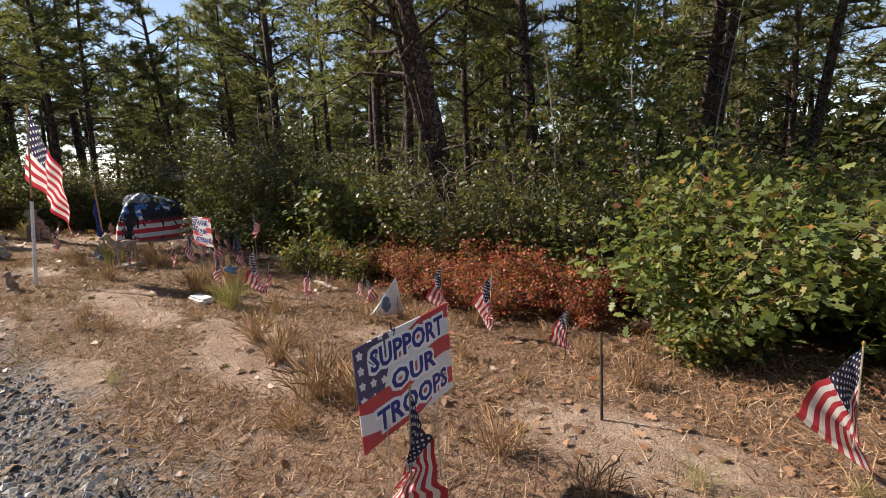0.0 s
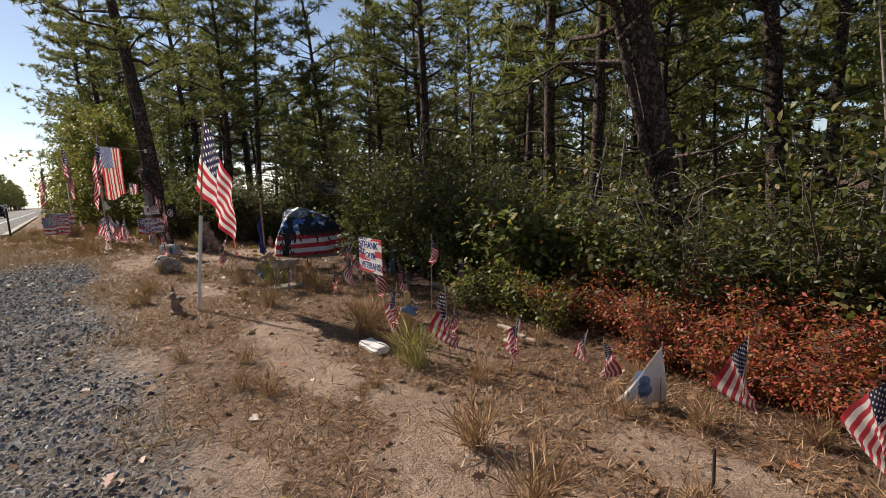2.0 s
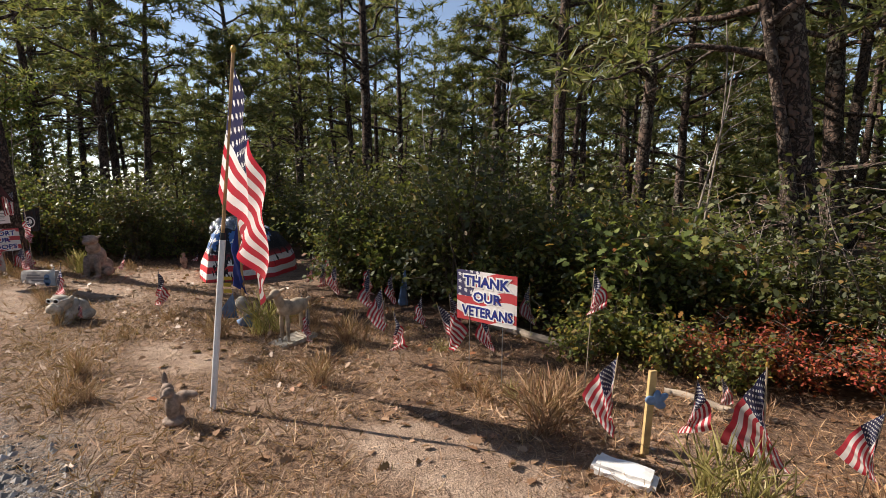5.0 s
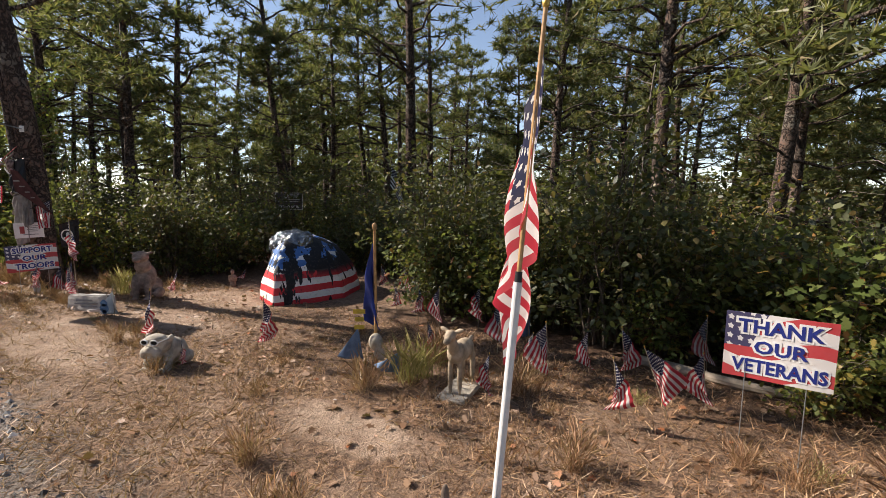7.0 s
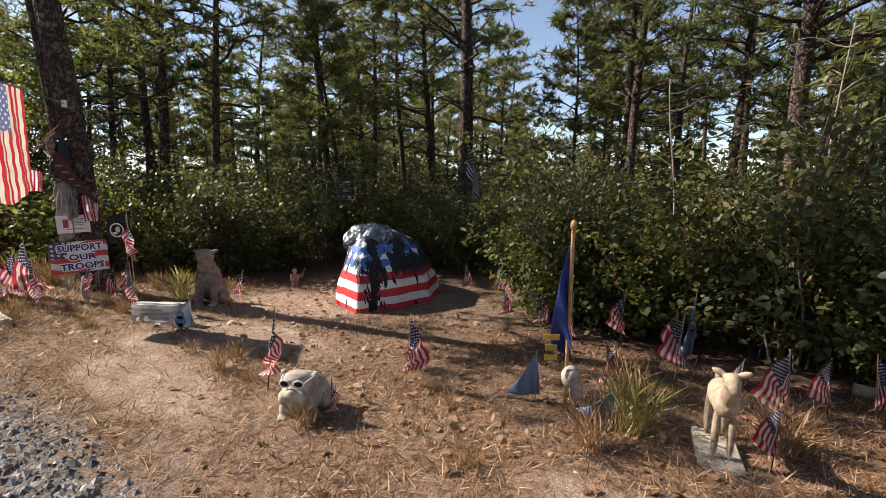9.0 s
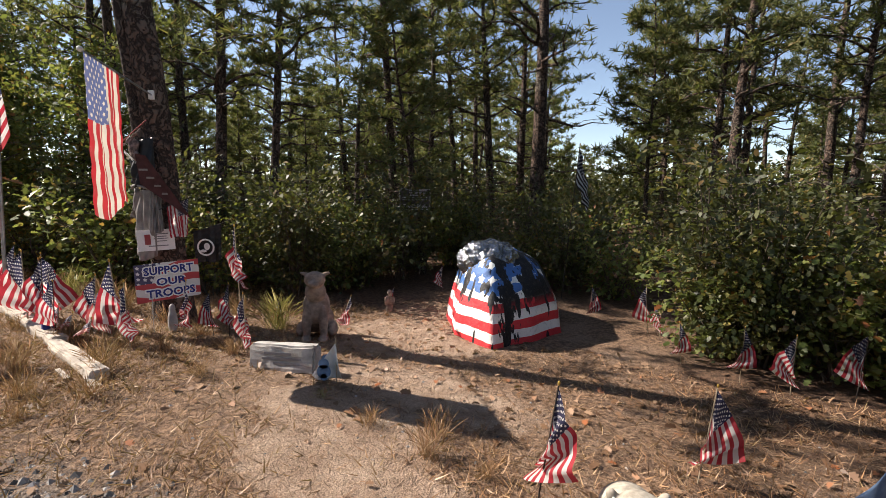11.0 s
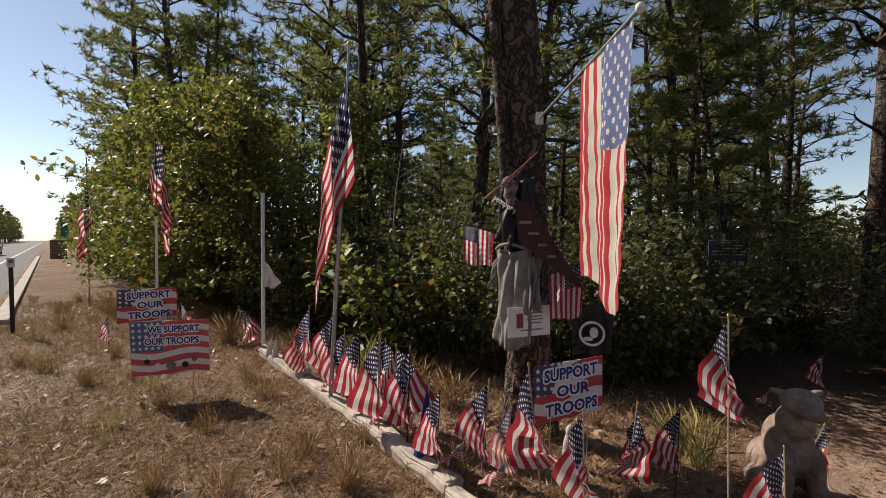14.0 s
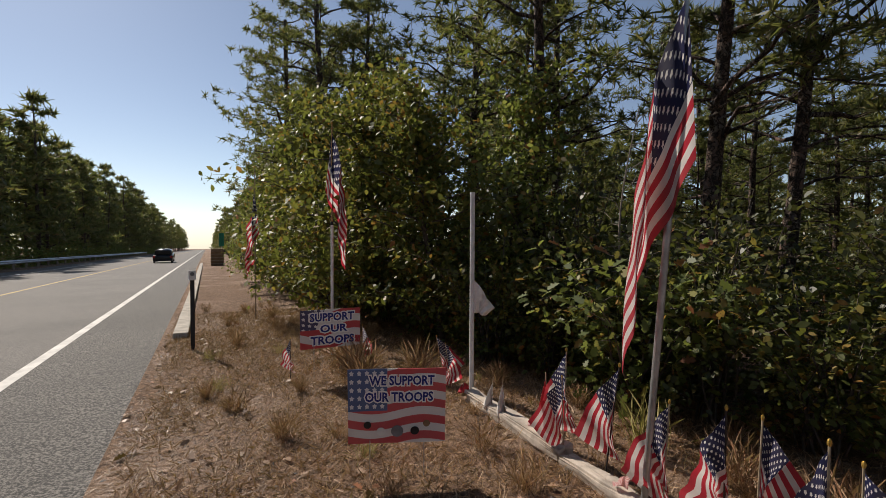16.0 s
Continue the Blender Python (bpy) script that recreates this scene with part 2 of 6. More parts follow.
def ground_material():
    k = Nodes("verge_soil", 0.95)
    p = k.position()
    x, y, z = k.split(p)
    u = k.math("ADD", k.math("MULTIPLY", x, UX), k.math("MULTIPLY", y, UY))
    v = k.math("ADD", k.math("MULTIPLY", x, VX), k.math("MULTIPLY", y, VY))
    big, mid, fine, tiny = k.noise(0.55, 3, 0.6, p), k.noise(2.6, 5, 0.65, p), k.noise(17, 4, 0.7, p), k.noise(90, 3, 0.7, p)
    fine, tiny = k.step(fine, 0.34, 0.66), k.step(tiny, 0.3, 0.7)
    sand = k.mix(k.step(mid, 0.3, 0.7), (0.41, 0.275, 0.19), (0.67, 0.49, 0.36))
    straw = k.mix(fine, (0.085, 0.046, 0.028), (0.46, 0.285, 0.175))
    litter = k.mix(fine, (0.07, 0.040, 0.025), (0.24, 0.135, 0.082))
    cover = k.step(k.math("ADD", k.math("MULTIPLY", big, 0.55), k.math("MULTIPLY", mid, 0.55)), 0.38, 0.58)
    bare = 0.0
    rag = k.math("MULTIPLY", k.math("SUBTRACT", k.noise(4.5, 4, 0.65, p), 0.5), 2.2)
    for pu, pv, ru, rv in SANDS:
        du, dv = k.math("MULTIPLY", k.math("SUBTRACT", u, pu), 1 / ru), k.math("MULTIPLY", k.math("SUBTRACT", v, pv), 1 / rv)
        d = k.math("ADD", k.math("ADD", k.math("MULTIPLY", du, du), k.math("MULTIPLY", dv, dv)), rag)
        bare = k.math("MAXIMUM", bare, k.math("SUBTRACT", 1.0, k.step(d, 0.5, 1.35)))
    col = k.mix(k.math("MULTIPLY", k.math("MULTIPLY", cover, 0.92), k.math("SUBTRACT", 1.0, bare)), sand, straw)
    woods = k.step(k.math("ADD", v, k.math("MULTIPLY", k.math("SUBTRACT", mid, 0.5), 2.4)), 3.2, 5.2)
    clearing = k.math("MULTIPLY", k.step(u, 6.0, 7.5), k.math("SUBTRACT", 1.0, k.step(u, 10.4, 11.6)))
    woods = k.math("MULTIPLY", woods, k.math("SUBTRACT", 1.0, k.math("MULTIPLY", clearing, k.math("SUBTRACT", 1.0, k.step(v, 6.5, 8.5)))))
    col = k.mix(woods, col, litter)
    edge = k.math("ADD", v, k.math("ADD", k.math("MULTIPLY", k.math("SUBTRACT", mid, 0.5), 1.3), k.math("MULTIPLY", k.math("SUBTRACT", big, 0.5), 1.0)))
    gravel = k.math("MULTIPLY", k.math("SUBTRACT", 1.0, k.step(edge, 0.55, 1.15)), k.math("SUBTRACT", 1.0, k.step(k.math("ADD", u, mid), 8.5, 11.0)))
    stones = k.tree.nodes.new("ShaderNodeTexVoronoi")
    stones.inputs["Scale"].default_value = 34.0
    k.link(p, stones.inputs["Vector"])
    grey = k.mix(k.split(stones.outputs["Color"])[0], (0.10, 0.095, 0.09), (0.36, 0.34, 0.31))
    col = k.mix(k.math("MULTIPLY", gravel, 0.85), col, grey)
    col = k.mix(k.math("MULTIPLY", tiny, 0.62), col, (0.085, 0.055, 0.038))
    k.bump(k.math("ADD", k.math("ADD", fine, k.math("MULTIPLY", tiny, 0.6)), k.math("MULTIPLY", k.math("MULTIPLY", gravel, stones.outputs[0]), -1.5)), 0.8, 0.025)
    return k.color(col)


def asphalt_material():
    k = Nodes("asphalt", 0.85)
    p = k.position()
    x, y, z = k.split(p)
    v = k.math("ADD", k.math("MULTIPLY", x, VX), k.math("MULTIPLY", y, VY))
    big, tiny = k.noise(0.4, 4, 0.6, p, None), k.noise(45, 4, 0.8, p)
    lane = k.math("SUBTRACT", 1.0, k.step(v, -2.95, -2.75))
    col = k.mix(lane, (0.036, 0.034, 0.032), (0.105, 0.099, 0.092))
    col = k.mix(k.math("MULTIPLY", k.step(tiny, 0.44, 0.60), 0.85), col, (0.27, 0.25, 0.225))
    col = k.mix(k.math("MULTIPLY", k.step(big, 0.4, 0.7), 0.3), col, (0.06, 0.058, 0.055))
    k.bump(tiny, 0.5, 0.008)
    return k.color(col)


def star_mask(k, cx, cy, size):
    """1 inside a five-pointed star; cx, cy run from its centre."""
    ang = k.math("ARCTAN2", cx, cy)
    seg = 2 * math.pi / 5
    a = k.math("ABSOLUTE", k.math("SUBTRACT", k.math("MODULO", k.math("ADD", ang, 20 * seg + seg / 2), seg), seg / 2))
    r = k.math("SQRT", k.math("ADD", k.math("MULTIPLY", cx, cx), k.math("MULTIPLY", cy, cy)))
    px, py = k.math("MULTIPLY", r, k.math("COSINE", a)), k.math("MULTIPLY", r, k.math("SINE", a))
    edge = k.math("ADD", k.math("MULTIPLY", px, 0.588), k.math("MULTIPLY", py, 0.809))
    return k.math("LESS_THAN", edge, size * 0.588)


def flag_material(name, red, white, blue, ratio=1.9, fade=0.0, through=0.5, stars=True):
    """Thirteen stripes and a starred canton, laid by the cloth's own UV."""
    k = Nodes(name, 0.75)
    u, v, w = k.split(k.coords("UV"))
    odd = k.math("LESS_THAN", k.math("MODULO", k.math("MULTIPLY", v, 13.0), 2.0), 1.0)
    col = k.mix(odd, white, red)
    canton = k.math("MULTIPLY", k.math("LESS_THAN", u, 0.4), k.math("GREATER_THAN", v, 6 / 13))
    star = None
    if stars:
        gx, gy = k.math("MULTIPLY", u, 11.4 / 0.4), k.math("MULTIPLY", k.math("SUBTRACT", v, 6 / 13), 9.4 / (7 / 13))
        sx, sy = k.math("SUBTRACT", k.math("FRACT", gx), 0.5), k.math("SUBTRACT", k.math("FRACT", gy), 0.5)
        even = k.math("LESS_THAN", k.math("MODULO", k.math("ADD", k.math("FLOOR", gx), k.math("FLOOR", gy)), 2.0), 0.5)
        star = k.math("MULTIPLY", star_mask(k, sx, sy, 0.44), even)
    blue_col = k.mix(star, blue, white) if stars else blue
    col = k.mix(canton, col, blue_col)
    cloth = k.noise(5.0, 4)
    col = k.mix(k.math("MULTIPLY", k.step(cloth, 0.35, 0.8), 0.28), col, (0.22, 0.17, 0.14))
    if fade:
        col = k.mix(fade, col, (0.75, 0.72, 0.72))
    k.bump(k.noise(60.0, 3), 0.15, 0.004)
    k.color(col)
    k.translucent(col, through)
    return k.mat


def sign_material():
    k = Nodes("printed_sign", 0.45)
    u, v, w = k.split(k.coords("UV"))
    wave = k.math("MULTIPLY", k.math("SINE", k.math("MULTIPLY", u, 5.5)), 0.09)
    band = k.math("MODULO", k.math("ADD", k.math("MULTIPLY", k.math("ADD", v, wave), 5.2), 10.0), 2.0)
    edge = k.step(band, 0.94, 1.0)
    col = k.mix(edge, (0.50, 0.035, 0.045), (0.74, 0.70, 0.67))
    right = k.math("SUBTRACT", 0.40, k.math("MULTIPLY", k.math("SUBTRACT", 1.0, v), 0.30))
    canton = k.math("MULTIPLY", k.math("LESS_THAN", u, right), k.math("GREATER_THAN", v, 0.48))
    sx, sy = k.math("SUBTRACT", k.math("FRACT", k.math("MULTIPLY", u, 10.0)), 0.5), k.math("SUBTRACT", k.math("FRACT", k.math("MULTIPLY", k.math("ADD", v, k.math("MULTIPLY", u, 0.3)), 7.0)), 0.5)
    col = k.mix(canton, col, k.mix(star_mask(k, sx, sy, 0.34), (0.035, 0.035, 0.11), (0.72, 0.70, 0.70)))
    col = k.mix(k.math("MULTIPLY", k.noise(14.0), 0.2), col, (0.35, 0.3, 0.27))
    return k.color(col)


def service_material():
    k = Nodes("printed_service_sign", 0.4)
    u, v, w = k.split(k.coords("UV"))
    wave = k.math("MULTIPLY", k.math("SINE", k.math("MULTIPLY", u, 6.2)), 0.05)
    odd = k.math("LESS_THAN", k.math("MODULO", k.math("ADD", k.math("MULTIPLY", k.math("ADD", v, wave), 9.0), 18.0), 2.0), 1.0)
    col = k.mix(odd, (0.72, 0.68, 0.66), (0.52, 0.06, 0.07))
    canton = k.math("MULTIPLY", k.math("LESS_THAN", u, 0.40), k.math("GREATER_THAN", v, 0.44))
    sx, sy = k.math("SUBTRACT", k.math("FRACT", k.math("MULTIPLY", u, 13.0)), 0.5), k.math("SUBTRACT", k.math("FRACT", k.math("MULTIPLY", v, 9.0)), 0.5)
    col = k.mix(canton, col, k.mix(star_mask(k, sx, sy, 0.34), (0.06, 0.10, 0.24), (0.7, 0.7, 0.72)))
    col = k.mix(k.math("MULTIPLY", k.noise(9.0), 0.18), col, (0.4, 0.4, 0.4))
    return k.color(col)


def boulder_material():
    """Painted stripes round the foot, a starred blue crown, black drips."""
    k = Nodes("painted_boulder", 0.55)
    p = k.coords()
    x, y, z = k.split(p)
    warp = k.math("MULTIPLY", k.math("SUBTRACT", k.noise(2.5, 3), 0.5), 0.05)
    zz = k.math("ADD", z, warp)
    odd = k.math("LESS_THAN", k.math("MODULO", k.math("MULTIPLY", zz, 1 / 0.118), 2.0), 1.0)
    col = k.mix(odd, (0.78, 0.74, 0.70), (0.58, 0.035, 0.045))
    blue = k.mix(k.noise(7.0), (0.03, 0.09, 0.28), (0.09, 0.22, 0.52))
    s = k.math("ADD", x, k.math("MULTIPLY", y, -0.75))
    gx, gy = k.math("MULTIPLY", s, 4.6), k.math("MULTIPLY", z, 5.4)
    row = k.math("MULTIPLY", k.math("MODULO", k.math("FLOOR", gy), 2.0), 0.5)
    st = star_mask(k, k.math("SUBTRACT", k.math("FRACT", k.math("ADD", gx, row)), 0.5), k.math("SUBTRACT", k.math("FRACT", gy), 0.5), 0.36)
    col = k.mix(k.step(zz, 0.665, 0.675), col, k.mix(st, blue, (0.78, 0.78, 0.76)))
    drip = k.noise(1.0, 2, 0.5, p, (7.0, 7.0, 0.30))
    reach = k.math("MULTIPLY", k.step(z, -0.1, 0.75), 0.12)
    drips = k.step(k.math("ADD", drip, reach), 0.655, 0.668)
    broad = k.noise(1.0, 3, 0.6, p, (3.6, 3.6, 1.5))
    ragged = k.math("MULTIPLY", k.math("SUBTRACT", k.noise(1.0, 4, 0.6, p, (11.0, 11.0, 3.0)), 0.5), 0.5)
    front = k.math("MULTIPLY", k.math("LESS_THAN", k.math("ABSOLUTE", k.math("ADD", k.math("SUBTRACT", x, 0.16), ragged)), 0.085), k.math("MULTIPLY", k.math("LESS_THAN", y, 0.0), k.math("LESS_THAN", z, 0.78)))
    drips = k.math("MAXIMUM", drips, front)
    patch = k.math("MULTIPLY", k.step(k.math("ADD", broad, k.math("MULTIPLY", x, 0.22)), 0.555, 0.575), k.step(z, 0.40, 0.62))
    black = k.math("MAXIMUM", drips, patch)
    col = k.mix(black, col, (0.012, 0.012, 0.015))
    col = k.mix(k.math("MULTIPLY", k.step(k.noise(22.0), 0.5, 0.8), 0.35), col, (0.20, 0.16, 0.13))
    k.bump(k.noise(14.0, 5), 0.5, 0.03)
    return k.color(col)


SOIL, ASPHALT, BOULDER = ground_material(), asphalt_material(), boulder_material()
BARK = bark_material("pine_bark", (0.034, 0.024, 0.019), (0.125, 0.092, 0.074), (0.165, 0.096, 0.068))
TWIG = plain("grey_twig", (0.115, 0.09, 0.07), 0.9, vary=0.4, scale=20)
PALE_TWIG = plain("pale_twig", (0.30, 0.25, 0.21), 0.9, vary=0.3, scale=20)
NEEDLES = leaf_material("pine_needles", [(0.0, (0.055, 0.075, 0.030)), (0.35, (0.12, 0.145, 0.052)), (0.7, (0.21, 0.215, 0.085)), (0.92, (0.29, 0.24, 0.09)), (1.0, (0.33, 0.19, 0.08))], 0.42)
OAK = leaf_material("oak_leaves", [(0.0, (0.08, 0.12, 0.03)), (0.45, (0.17, 0.225, 0.058)), (0.8, (0.29, 0.32, 0.09)), (0.93, (0.36, 0.26, 0.07)), (0.97, (0.42, 0.14, 0.045)), (1.0, (0.26, 0.09, 0.045))], 0.45)
DARK_LEAF = leaf_material("holly_leaves", [(0.0, (0.027, 0.038, 0.015)), (0.5, (0.066, 0.082, 0.026)), (0.85, (0.145, 0.152, 0.046)), (1.0, (0.27, 0.16, 0.055))], 0.27)
RED_LEAF = leaf_material("huckleberry_leaves", [(0.0, (0.26, 0.030, 0.026)), (0.4, (0.46, 0.060, 0.040)), (0.7, (0.50, 0.115, 0.050)), (0.90, (0.40, 0.18, 0.055)), (1.0, (0.15, 0.14, 0.035))], 0.35)
GOLD_LEAF = leaf_material("yellow_leaves", [(0.0, (0.07, 0.10, 0.024)), (0.4, (0.14, 0.165, 0.038)), (0.75, (0.25, 0.24, 0.055)), (0.93, (0.38, 0.24, 0.05)), (1.0, (0.44, 0.14, 0.04))], 0.42)
STRAW = leaf_material("dry_grass", [(0.0, (0.13, 0.058, 0.030)), (0.3, (0.31, 0.15, 0.074)), (0.65, (0.52, 0.295, 0.15)), (0.94, (0.70, 0.47, 0.28)), (1.0, (0.34, 0.22, 0.07))], 0.15)
REDGRASS = leaf_material("bluestem_grass", [(0.0, (0.26, 0.125, 0.075)), (0.5, (0.46, 0.26, 0.155)), (1.0, (0.64, 0.43, 0.27))], 0.2)
GREENGRASS = leaf_material("green_grass", [(0.0, (0.22, 0.20, 0.06)), (0.5, (0.40, 0.34, 0.12)), (1.0, (0.60, 0.50, 0.24))], 0.3)
FALLEN = leaf_material("fallen_leaves", [(0.0, (0.15, 0.075, 0.04)), (0.5, (0.30, 0.16, 0.085)), (0.85, (0.42, 0.27, 0.17)), (1.0, (0.42, 0.13, 0.045))], 0.1)
LITTER = leaf_material("needle_litter", [(0.0, (0.06, 0.034, 0.022)), (0.35, (0.17, 0.09, 0.055)), (0.7, (0.36, 0.21, 0.125)), (1.0, (0.62, 0.45, 0.30))], 0.1)
PEBBLE = Nodes("pebbles", 0.8)
PEBBLE = PEBBLE.color(ramp_of(PEBBLE, PEBBLE.island(), [(0.0, (0.045, 0.044, 0.043)), (0.5, (0.15, 0.145, 0.14)), (0.85, (0.33, 0.31, 0.29)), (1.0, (0.55, 0.51, 0.47))]))
FLAG = flag_material("flag_cloth", (0.48, 0.035, 0.055), (0.80, 0.76, 0.73), (0.022, 0.026, 0.075))
FLAG_OLD = flag_material("faded_flag_cloth", (0.50, 0.07, 0.075), (0.76, 0.70, 0.65), (0.05, 0.055, 0.11), fade=0.08)
FLAG_PALE = flag_material("pale_flag_cloth", (0.52, 0.030, 0.040), (0.78, 0.71, 0.60), (0.13, 0.17, 0.36), fade=0.0, through=0.4)
FLAG_GREY = flag_material("black_and_white_flag_cloth", (0.03, 0.03, 0.035), (0.62, 0.64, 0.68), (0.03, 0.035, 0.06))
SIGN, SERVICE = sign_material(), service_material()
WHITE = plain("white_paint", (0.74, 0.72, 0.69), 0.5, vary=0.14)
PVC = plain("white_plastic_pipe", (0.72, 0.71, 0.70), 0.35, vary=0.10)
PALEBLUE = plain("pale_blue_cloth", (0.16, 0.24, 0.38), 0.8, vary=0.3)
NAVY = plain("navy_cloth", (0.026, 0.042, 0.20), 0.75, vary=0.3)
YELLOW = plain("yellow_print", (0.50, 0.36, 0.05), 0.7)
SIGNBLUE = plain("sign_blue_ink", (0.022, 0.034, 0.20), 0.45, vary=0.1)
SIGNWHITE = plain("sign_white_ink", (0.80, 0.78, 0.76), 0.45, vary=0.08)
BLACK = plain("black_plastic", (0.022, 0.022, 0.024), 0.5, vary=0.3)
RUBBER = plain("black_rubber", (0.016, 0.016, 0.016), 0.8)
WOOD = plain("weathered_wood", (0.36, 0.29, 0.22), 0.85, vary=0.4, scale=6, bump=0.4)
PALEWOOD = plain("pale_timber", (0.50, 0.43, 0.36), 0.85, vary=0.35, scale=7, bump=0.4)
POLEWOOD = plain("varnished_wood", (0.46, 0.27, 0.115), 0.5, vary=0.3, scale=12)
STICK = plain("flag_stick", (0.36, 0.29, 0.20), 0.7, vary=0.3, scale=15)
DARKSTICK = plain("dark_stick", (0.055, 0.042, 0.034), 0.8, vary=0.3, scale=15)
GOLD = plain("gold_plastic", (0.55, 0.35, 0.08), 0.35, 0.6)
STEEL = plain("galvanised_steel", (0.42, 0.43, 0.44), 0.45, 0.8)
STONE = plain("grey_stone", (0.47, 0.44, 0.41), 0.9, vary=0.3, scale=8, bump=0.6)
CONCRETE = plain("concrete", (0.46, 0.42, 0.36), 0.9, vary=0.25, scale=5, bump=0.3)
CAST = plain("cast_statue_brown", (0.31, 0.225, 0.175), 0.85, vary=0.45, scale=12, bump=0.4)
CREAM = plain("cream_statue", (0.44, 0.385, 0.31), 0.8, vary=0.4, scale=14, bump=0.3)
TAN = plain("tan_statue", (0.41, 0.32, 0.225), 0.75, vary=0.45, scale=9, bump=0.3)
GREYCLOTH = plain("grey_cloth", (0.25, 0.225, 0.21), 0.9, vary=0.25, scale=10, bump=0.3)
MAROON = plain("dark_red_felt", (0.085, 0.032, 0.03), 0.85, vary=0.3)
FOIL = plain("crumpled_foil", (0.30, 0.31, 0.33), 0.20, 0.9, vary=0.7, scale=7, bump=0.6)
REDCLOTH = plain("red_cloth", (0.55, 0.04, 0.05), 0.75, vary=0.25)
PAPER = plain("paper", (0.72, 0.70, 0.68), 0.7, vary=0.1)
INK = plain("grey_ink", (0.20, 0.19, 0.20), 0.7)
CARPAINT = plain("dark_car_paint", (0.022, 0.024, 0.028), 0.25, 0.2, vary=0.1)
GLASS = plain("dark_car_glass", (0.012, 0.014, 0.016), 0.08, vary=0.1)
LAMPRED = plain("red_lamp_lens", (0.45, 0.02, 0.02), 0.25)
GREENSIGN = plain("green_sign", (0.02, 0.20, 0.12), 0.4, vary=0.1)
LINEPAINT = plain("road_paint", (0.62, 0.60, 0.56), 0.7, vary=0.25, scale=3)
BROWNBOARD = plain("brown_board", (0.24, 0.155, 0.085), 0.8, vary=0.3)


# ---- ground, road, kerb ----
def axis(lo, hi, step, far_lo, far_hi):
    mid = list(np.arange(lo, hi, step))
    out, s, x = [], step, hi
    while x < far_hi:
        out.append(x)
        s *= 1.22
        x += s
    back, s, x = [], step, lo - step
    while x > far_lo:
        back.append(x)
        s *= 1.22
        x -= s
    return [far_lo] + back[::-1] + mid + out + [far_hi]


def make_ground():
    us, vs = axis(-11, 27, 0.17, -700, 900), axis(-1.6, 9, 0.17, -500, 700)
    verts, faces = [], []
    for u in us:
        for v in vs:
            x, y = world_xy(u, v)
            z = height(x, y)
            if -13.2 < v < -1.45:
                z -= 0.10
            verts.append((x, y, z))
    n = len(vs)
    for i in range(len(us) - 1):
        for j in range(n - 1):
            faces.append((i * n + j, i * n + j + 1, (i + 1) * n + j + 1, (i + 1) * n + j))
    ob = new("ground", raw("ground", verts, faces, SOIL, True))
    tagged(ob, "sandy verge with dry grass, gravel and pine litter", "ground", kind="structure")


def strip(name, u0, u1, step, edges, material, lift, label, category, depth=0.0, kind="structure"):
    """A band along the road between two edges (functions of u), with sides going down by depth."""
    verts, faces = [], []
    us = np.arange(u0, u1 + step * 0.5, step)
    for u in us:
        a, b = edges(u)
        za, zb = float(base_height(u, a)) + lift, float(base_height(u, b)) + lift
        xa, ya = world_xy(u, a)
        xb, yb = world_xy(u, b)
        verts += [(xa, ya, za - depth), (xa, ya, za), (xb, yb, zb), (xb, yb, zb - depth)]
    for i in range(len(us) - 1):
        for k in range(3):
            faces.append((4 * i + k, 4 * i + 4 + k, 4 * i + 5 + k, 4 * i + 1 + k))
    faces += [(0, 1, 2, 3), tuple(4 * (len(us) - 1) + k for k in (3, 2, 1, 0))]
    ob = new(name, raw(name, verts, faces, material))
    return tagged(ob, label, category, kind=kind)


def road_edge(u):
    return -13.0, -1.28 + 0.035 * noise.noise(Vector((u * 1.3, 0.2, 0))) + 0.02 * noise.noise(Vector((u * 5.0, 4.2, 0)))


make_ground()
strip("road", -120, 520, 0.4, road_edge, ASPHALT, -0.005, "grey asphalt two-lane road with a darker shoulder", "road", 0.07)
strip("edge_line", -120, 520, 2.0, lambda u: (-2.92, -2.77), LINEPAINT, 0.0, "worn white painted edge line on the road", "road line")
strip("edge_line", -120, 520, 2.0, lambda u: (-11.3, -11.15), LINEPAINT, 0.0, "worn white painted edge line on the road", "road line")
strip("centre_line", -120, 520, 2.0, lambda u: (-7.1, -6.98), plain("yellow_road_paint", (0.45, 0.30, 0.06), 0.7), 0.0, "yellow painted centre line on the road", "road line")
for k in range(14):
    u0 = 20.9 + k * 3.05
    bmk = bmesh.new()
    x, y = world_xy(u0 + 1.5, -1.14)
    z = float(base_height(u0 + 1.5, -1.1))
    box(bmk, 0, 0, 0, 3.03, 0.24, 0.30, None, 0.02)
    tagged(part("kerb_stone", bmk, CONCRETE, None, "", Matrix.Translation((x, y, z - 0.05)) @ pose(0, 0, 0, 0, 1.55, 146.2)), "weathered concrete kerb beside the asphalt road", "kerb", "kerb along the road", "structure")


# ---- trees ----
DIAMOND = [(0, 0), (0.45, 0.26), (1, 0), (0.45, -0.26)]
OVAL = [(0, 0), (0.25, 0.22), (0.6, 0.27), (1, 0), (0.6, -0.27), (0.25, -0.22)]
LOBED = [(0, 0), (0.18, 0.10), (0.26, 0.27), (0.40, 0.14), (0.55, 0.36), (0.66, 0.17), (0.84, 0.26), (1, 0), (0.84, -0.26), (0.66, -0.17), (0.55, -0.36), (0.40, -0.14), (0.26, -0.27), (0.18, -0.10)]


